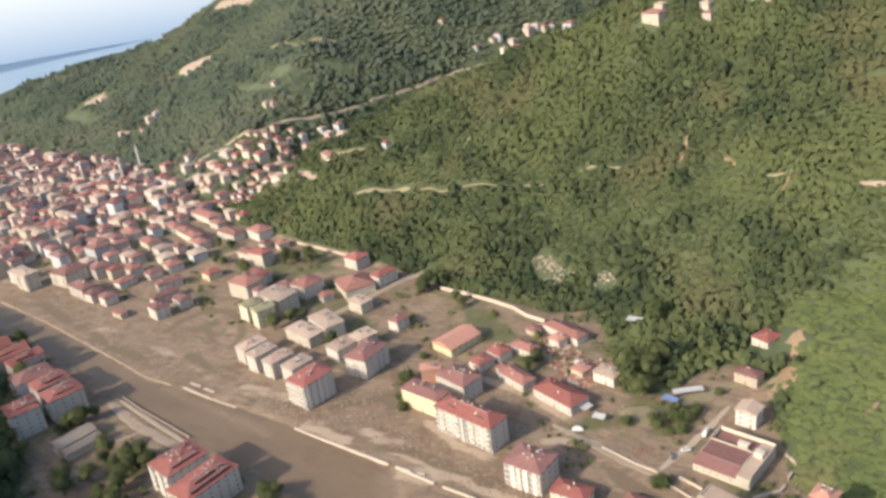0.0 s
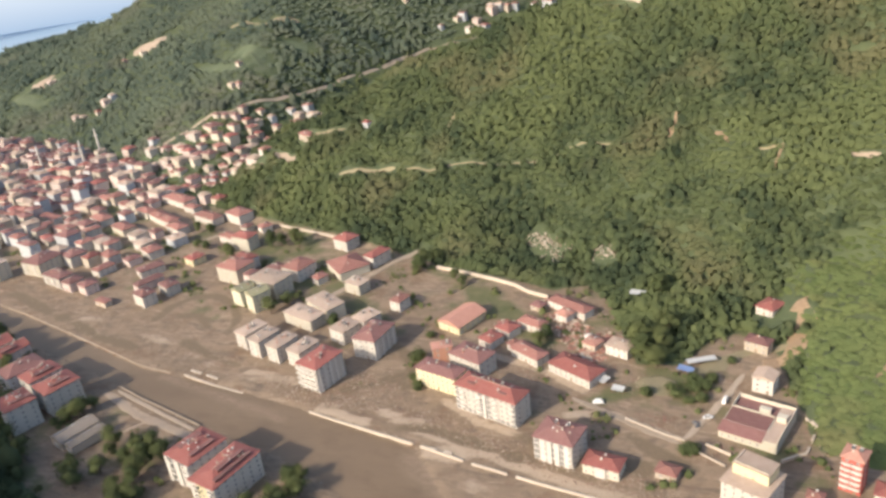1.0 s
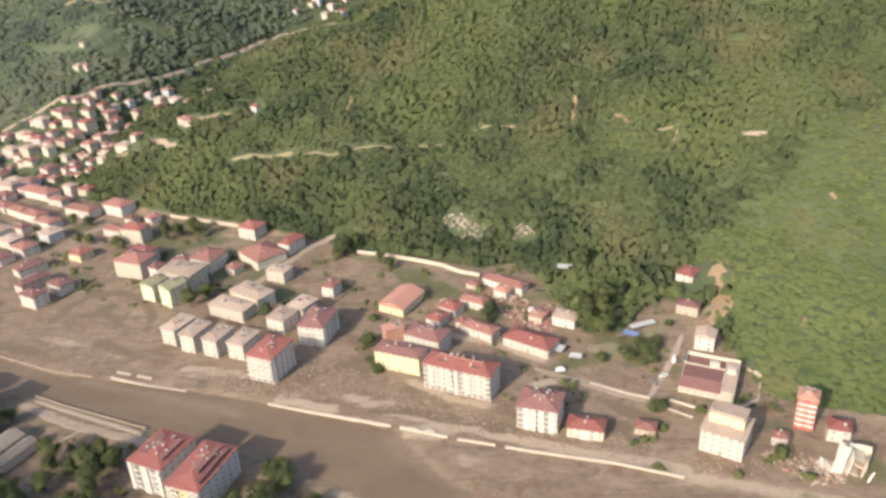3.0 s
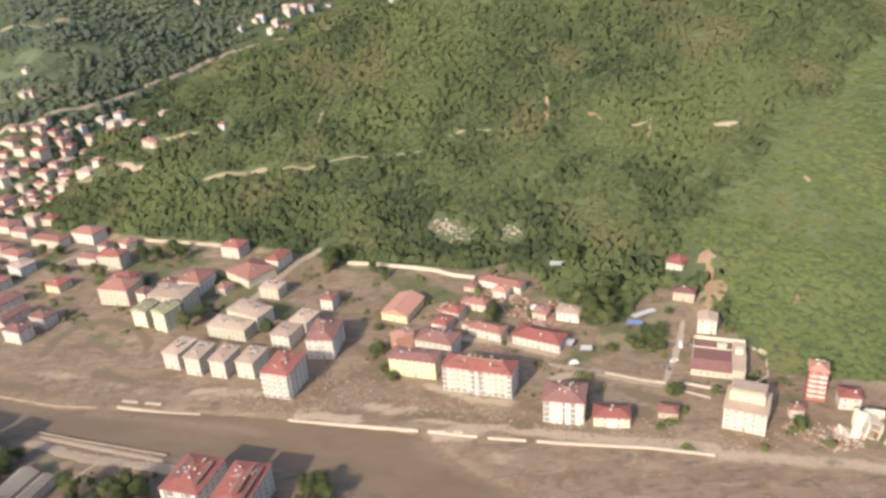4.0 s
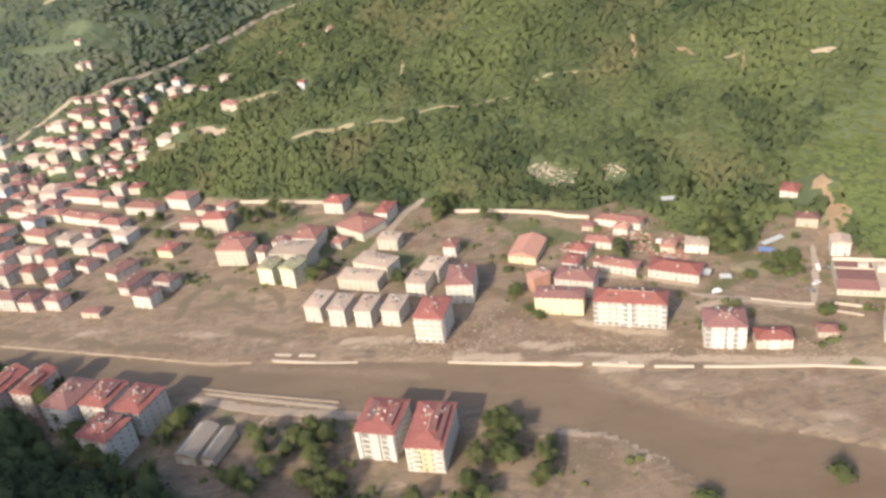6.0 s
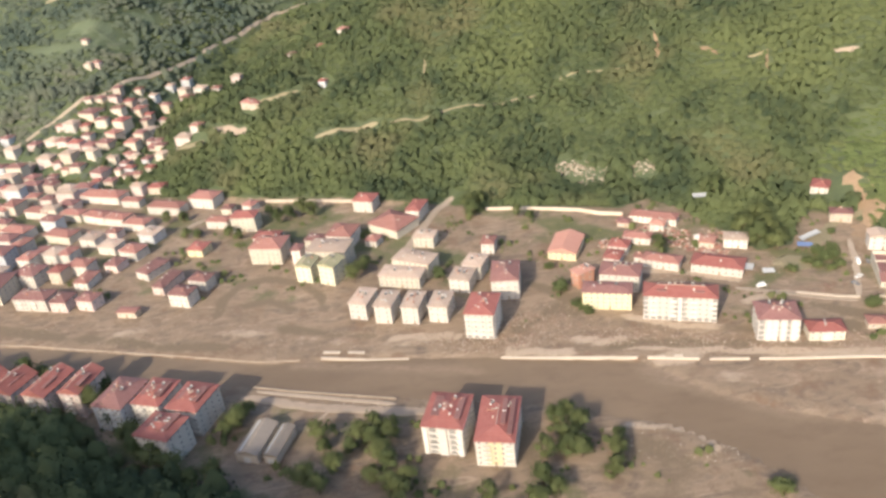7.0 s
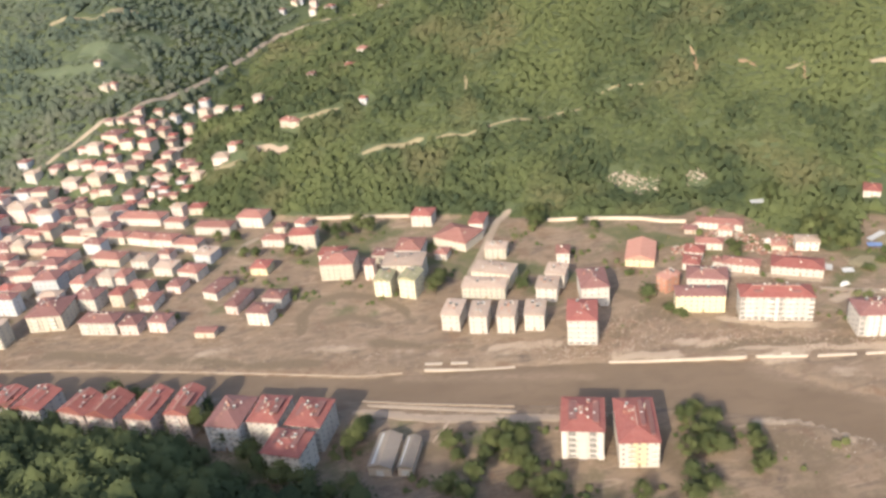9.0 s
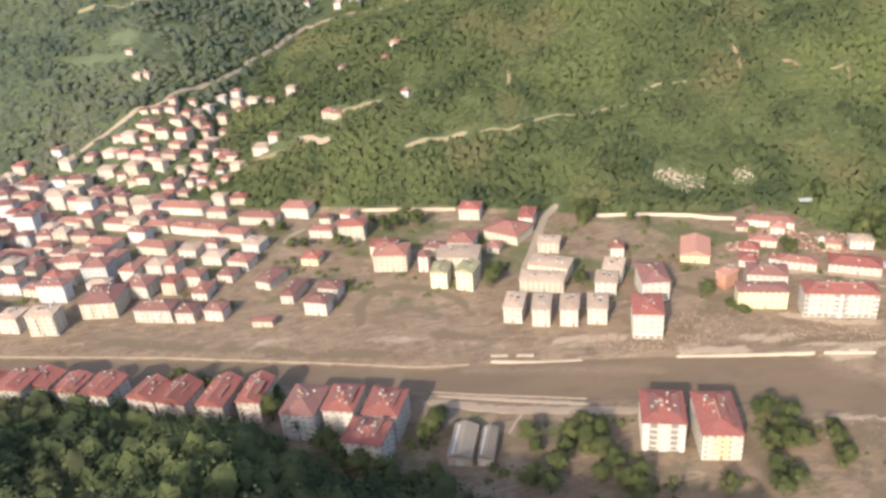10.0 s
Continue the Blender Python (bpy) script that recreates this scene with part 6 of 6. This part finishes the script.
def wood_of(name, xs, ys, rng, low, high, shapes, mat, label, tall=0.35, up=1.0, squash=1.0):
    """A closed canopy over the humps of the land, and taller darker trees that stand out of it in clumps."""
    tier = 0.5 * patchy(xs, ys, 46, 3.1) + 0.5 * patchy(xs, ys, 14, 4.9)
    foot = ys - np.interp(xs, WOOD_X, WOOD_Y)
    tier = tier + 0.16 * np.exp(-np.clip(foot, 0, None) / 45)
    out = tier + rng.uniform(-0.16, 0.16, len(xs)) > 1.0 - tall
    r = rng.uniform(low, high, len(xs)) * np.where(out, rng.uniform(0.7, 1.2, len(xs)), 1.05)
    k = np.where(out, rng.uniform(0.9, 1.4, len(xs)), rng.uniform(0.42, 0.68, len(xs))) * squash
    z = land(xs, ys) + up * np.where(out, 0.62 * r * k, 0.22 * r * k)
    tint = np.where(out, rng.uniform(0.0, 0.6, len(xs)), rng.uniform(0.2, 1.0, len(xs)))
    crowns(name, np.stack([xs, ys, z, r, k], -1), shapes, mat, label, soft=0.40, tints=tint)


def in_town(x, y):
    """Patches of garden between the houses, more of them towards the hill; and the near flat."""
    far = np.interp(x, RIVER_X, BANK_FAR)
    back = np.clip((y - far - 25) / 60, 0, 1)
    town = (y - far > 14) & (y - np.interp(x, WOOD_X, WOOD_Y) < 0) & (wobble(x, y, 28, 6.0) + 0.8 * wobble(x, y, 60, 2.0) > 1.35 - 0.80 * back)
    low = np.interp(x, RIVER_X, BANK_NEAR)
    flat = (low - y > 9) & (np.interp(x, NEAR_X, NEAR_Y) - y < 0) & (wobble(x, y, 28, 6.0) + 0.6 * wobble(x, y, 60, 2.0) > 0.45)
    return town | flat


def plant_gardens():
    xs, ys, rng = spread(-700, 120, 190, 470, 4.6, 12, in_town, 0.8)
    r = rng.uniform(0.7, 2.6, len(xs)) * rng.uniform(0.6, 1.1, len(xs))
    k = rng.uniform(0.7, 1.2, len(xs))
    crowns("shrubs", np.stack([xs, ys, land(xs, ys) + r * k * 0.4, r, k], -1), FULL, GARDEN, "scattered shrubs and saplings between muddy plots", "shrubs")


def plant_woods():
    plant_gardens()
    xs, ys, rng = spread(-510, 215, 260, 790, 3.6, 1, on_hill)
    light = (xs > 1 + 7 * wobble(xs, ys, 40, 3.0)) & (ys < 432 + 0.5 * xs + 14 * wobble(xs, ys, 50, 1.0))
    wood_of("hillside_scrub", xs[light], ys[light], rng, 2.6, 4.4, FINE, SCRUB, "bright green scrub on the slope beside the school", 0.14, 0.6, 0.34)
    xs, ys = xs[~light], ys[~light]
    wood_of("hill_forest", xs, ys, rng, 2.5, 3.9, FULL, FOREST, "dense green broadleaf forest covering the steep hillside", 0.50)
    xs, ys, rng = spread(-510, 130, 800, 1460, 7.0, 2, on_hill)
    wood_of("upper_forest", xs, ys, rng, 4.4, 6.2, LIGHT, FOREST, "green forest on the upper hill behind the town")
    # the ridge wood wears the leaf colour with haze painted in
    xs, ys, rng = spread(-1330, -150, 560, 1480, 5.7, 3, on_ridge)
    wood_of("ridge_forest", xs, ys, rng, 3.3, 4.8, FINE, HAZED_WOOD, "distant green forest over the coastal ridge", 0.40)
    xs, ys, rng = spread(-710, 140, -110, 60, 8.5, 5, on_near)
    wood_of("slope_forest", xs, ys, rng, 4.8, 7.0, LIGHT, FOREST, "green forest on the slope below the flight")
    xs, ys, rng = spread(-710, -170, 60, 355, 6.0, 4, on_near, 0.5)
    wood_of("near_forest", xs, ys, rng, 3.2, 6.0, TALL, FOREST, "shaded dark green forest on the near slope", 0.62, 1.3)
    xs, ys, rng = spread(-640, -405, 560, 960, 4.4, 6, in_valley, 0.62)
    wood_of("valley_trees", xs, ys, rng, 1.4, 2.6, FULL, FOREST, "trees and orchards between the valley houses", 0.3)


def tree_model(seed, tall):
    """A tree with a tapered, forked trunk and a crown of tufts; 1 unit is its crown's radius."""
    ob = new("tree")
    rnd = random.Random(seed)
    bm = bmesh.new()

    def limb(a, b, r0, r1):
        a, b = Vector(a), Vector(b)
        m = Matrix.Translation((a + b) / 2) @ (b - a).to_track_quat("Z", "Y").to_matrix().to_4x4()
        bmesh.ops.create_cone(bm, cap_ends=True, segments=7, radius1=r0, radius2=r1, depth=(b - a).length, matrix=m)
    limb((0, 0, -0.15), (0.02, 0, 0.8), 0.085, 0.06)
    for k in range(4):
        a = k * 1.57 + rnd.uniform(-0.4, 0.4)
        limb((0.02, 0, 0.62 + 0.06 * k), (0.5 * math.cos(a), 0.5 * math.sin(a), 1.15 + rnd.uniform(-0.1, 0.3)), 0.045, 0.02)
    part("trunk", bm, BARK, ob)
    V, F = [], []
    n = 0
    for k in range(8):
        a = k * 2.4 + rnd.uniform(-0.5, 0.5)
        q = rnd.uniform(0.25, 0.72)
        o = np.array([q * math.cos(a), q * math.sin(a), rnd.uniform(0.7, 1.7) * tall]) if k else np.array([0, 0, 1.85 * tall])
        vs, fs = crown_shape(seed * 10 + k, 0, 110, 0.95, 0.62, 1.9)
        V.append(vs * rnd.uniform(0.30, 0.50) + o)
        F.append(fs + n)
        n += len(vs)
    P = np.concatenate(V)
    Q = (P - (0, 0, 1.2)) * (0.7, 0.7, 0.6) + (0, 0, 0.7) + np.random.default_rng(seed).normal(0, 0.25, P.shape)
    me = mesh_from("crown", P, [tuple(int(i) for i in f) for f in np.concatenate(F)], [GARDEN], True)
    at = me.attributes.new("tint", "FLOAT", "POINT")
    at.data.foreach_set("value", np.full(n, rnd.random()))
    me.normals_split_custom_set_from_vertices(Q / np.linalg.norm(Q, axis=1)[:, None])
    under(new("crown", me), ob)
    return ob


def bush_model(seed):
    ob = new("bush")
    bm = bmesh.new()
    for k in range(5):
        a = k * 1.256
        b = Vector((0.4 * math.cos(a), 0.4 * math.sin(a), 0.5))
        m = Matrix.Translation(b / 2) @ b.to_track_quat("Z", "Y").to_matrix().to_4x4()
        bmesh.ops.create_cone(bm, cap_ends=True, segments=5, radius1=0.05, radius2=0.02, depth=b.length, matrix=m)
    part("stem", bm, BARK, ob)
    V, F, n = [], [], 0
    rnd = random.Random(seed)
    for k in range(3):
        vs, fs = crown_shape(seed * 7 + k, 0, 120, 0.8, 0.6, 1.6)
        V.append(vs * rnd.uniform(0.5, 0.7) + np.array([rnd.uniform(-0.4, 0.4), rnd.uniform(-0.4, 0.4), 0.4 + 0.15 * k]))
        F.append(fs + n)
        n += len(vs)
    me = mesh_from("foliage", np.concatenate(V), [tuple(int(i) for i in f) for f in np.concatenate(F)], [GARDEN], True)
    at = me.attributes.new("tint", "FLOAT", "POINT")
    at.data.foreach_set("value", np.full(n, rnd.random()))
    under(new("foliage", me), ob)
    return ob


TREES = [tagged(tree_model(k, 0.9 + 0.15 * (k % 3)), "green leafy tree standing among mud and grass", "tree", "trees on the valley floor") for k in range(5)]
BUSHES = [tagged(bush_model(20 + k), "rounded green bush on the muddy ground", "bush", "bushes on the valley floor") for k in range(4)]
used = set()


def plant(models, x, y, r):
    k = int(abs(x) * 3 + abs(y) * 7) % len(models)
    m = Matrix.Translation((x, y, ground_at(x, y) - 0.1)) @ Matrix.Rotation((x * 1.7) % 6.28, 4, "Z")
    first = models[k]
    if first.name in used:
        ob = copy_thing(first, m)
    else:
        ob = first
        used.add(first.name)
    ob.matrix_basis = m @ Matrix.Scale(r, 4)
    return ob


# trees and bushes on the valley floor
plant(TREES, -206.0, 232.0, 3.6)
plant(TREES, -213.0, 231.0, 3.4)
plant(TREES, -210.0, 209.1, 5)
plant(TREES, -219.3, 207.8, 4.5)
plant(TREES, -223.2, 193.8, 5)
plant(TREES, -218.3, 187.9, 4.5)
plant(TREES, -226.5, 183.7, 5)
plant(TREES, -188.0, 214.5, 3)
plant(TREES, -191.6, 204.6, 3)
plant(TREES, -196.8, 192.4, 3)
plant(TREES, -204.0, 222.0, 3.6)
plant(TREES, -209.1, 229.2, 4)
plant(TREES, -289.3, 228.3, 5)
plant(TREES, -283.0, 232.3, 5)
plant(TREES, -283.5, 213.0, 5)
plant(TREES, -299.5, 227.2, 4)
plant(TREES, -306.1, 216.7, 5)
plant(TREES, -311.0, 230.0, 3.5)
plant(TREES, -318.2, 211.4, 5)
plant(TREES, -311.7, 205.1, 5)
plant(TREES, -282.1, 200.4, 5)
plant(TREES, -280.2, 196.2, 5)
plant(TREES, -291.0, 208.2, 4)
plant(TREES, -245.2, 189.6, 4)
plant(TREES, -351.5, 252.9, 5)
plant(TREES, -355.9, 248.3, 4)
plant(TREES, -350.6, 254.9, 5)
plant(TREES, -347.9, 260.3, 4)
plant(TREES, -313.2, 235.4, 5)
plant(TREES, -295.3, 232.4, 4.5)
plant(TREES, -289.4, 234.9, 5)
plant(TREES, -286.6, 218.9, 5)
plant(TREES, -275.8, 202.9, 4.5)
plant(BUSHES, -187.5, 333.0, 6)
plant(BUSHES, -183.5, 316.0, 3.5)
plant(BUSHES, -42.3, 283.6, 4)
plant(BUSHES, 3.9, 253.0, 4)
plant(TREES, -62.5, 361.4, 6)
plant(TREES, -70.8, 353.7, 7)
plant(TREES, -74.1, 367.6, 7)
plant(TREES, -63.4, 345.6, 6)
plant(TREES, -60.0, 377.9, 7)
plant(BUSHES, -66.0, 321.3, 4)
plant(BUSHES, -51.5, 322.1, 4)
plant(BUSHES, -43.4, 328.9, 4.5)
plant(BUSHES, -36.4, 338.0, 4)
plant(BUSHES, -54.7, 327.4, 3.5)
plant(TREES, -225.5, 435.3, 6)
plant(TREES, -226.5, 444.7, 5)
plant(TREES, -218.5, 451.4, 5)
plant(TREES, -301.9, 369.6, 5)
plant(TREES, -296.0, 381.6, 4.5)
plant(TREES, -348.7, 465.8, 5)
plant(TREES, -340.3, 472.3, 5)
plant(TREES, -356.7, 463.8, 5)
plant(TREES, -333.3, 465.4, 5)
plant(TREES, -363.5, 475.2, 4)
plant(TREES, -387.7, 451.8, 4)
plant(TREES, -380.5, 445.4, 3.5)
plant(TREES, -417.5, 456.9, 4)
plant(TREES, -410.0, 456.2, 3.5)
plant(TREES, -437.4, 485.0, 4)
plant(TREES, -425.8, 485.8, 4)
plant(TREES, -197.8, 426.3, 3.5)
plant(TREES, -190.8, 419.7, 3.5)
plant(TREES, -126.1, 355.6, 4)
plant(TREES, -123.8, 366.0, 4)
plant(BUSHES, -189.4, 356.9, 3)
plant(BUSHES, -179.9, 310.8, 3)
plant(BUSHES, -178.9, 306.5, 3)
plant(TREES, -68.9, 425.3, 6)
plant(TREES, -251.4, 358.2, 4)
plant(TREES, -253.6, 362.2, 3.5)
plant(BUSHES, -137.0, 176.0, 5)
plant(TREES, -86.8, 177.2, 5)
plant(TREES, -63.3, 174.8, 5)
plant(TREES, -202.7, 223.2, 5)
plant(TREES, -210.0, 214.2, 5)
plant(TREES, -205.2, 206.4, 5)
plant(TREES, -191.0, 206.7, 4)
plant(TREES, -194.0, 194.3, 4)
plant(BUSHES, -45.7, 281.8, 4)
plant(BUSHES, -38.9, 332.0, 4.5)
plant(BUSHES, -40.3, 321.0, 4)
plant(BUSHES, -46.1, 335.4, 4)
plant(BUSHES, -27.8, 355.7, 3)
plant(BUSHES, -45.2, 318.1, 3)
plant(TREES, -447.6, 299.2, 6)
plant(TREES, -434.5, 287.4, 6.5)
plant(TREES, -424.0, 278.7, 6)
plant(TREES, -411.6, 265.9, 6)
plant(TREES, -399.4, 251.8, 6)
plant(TREES, -458.2, 306.2, 6)
plant(TREES, -469.2, 313.4, 6)
plant(TREES, -384.7, 234.4, 6)
plant(TREES, -376.0, 225.9, 6)
plant(TREES, -423.1, 291.3, 5)
plant(TREES, -393.1, 239.6, 6)
plant(TREES, -365.2, 217.2, 5)
plant(TREES, -356.1, 218.5, 5)
plant_woods()
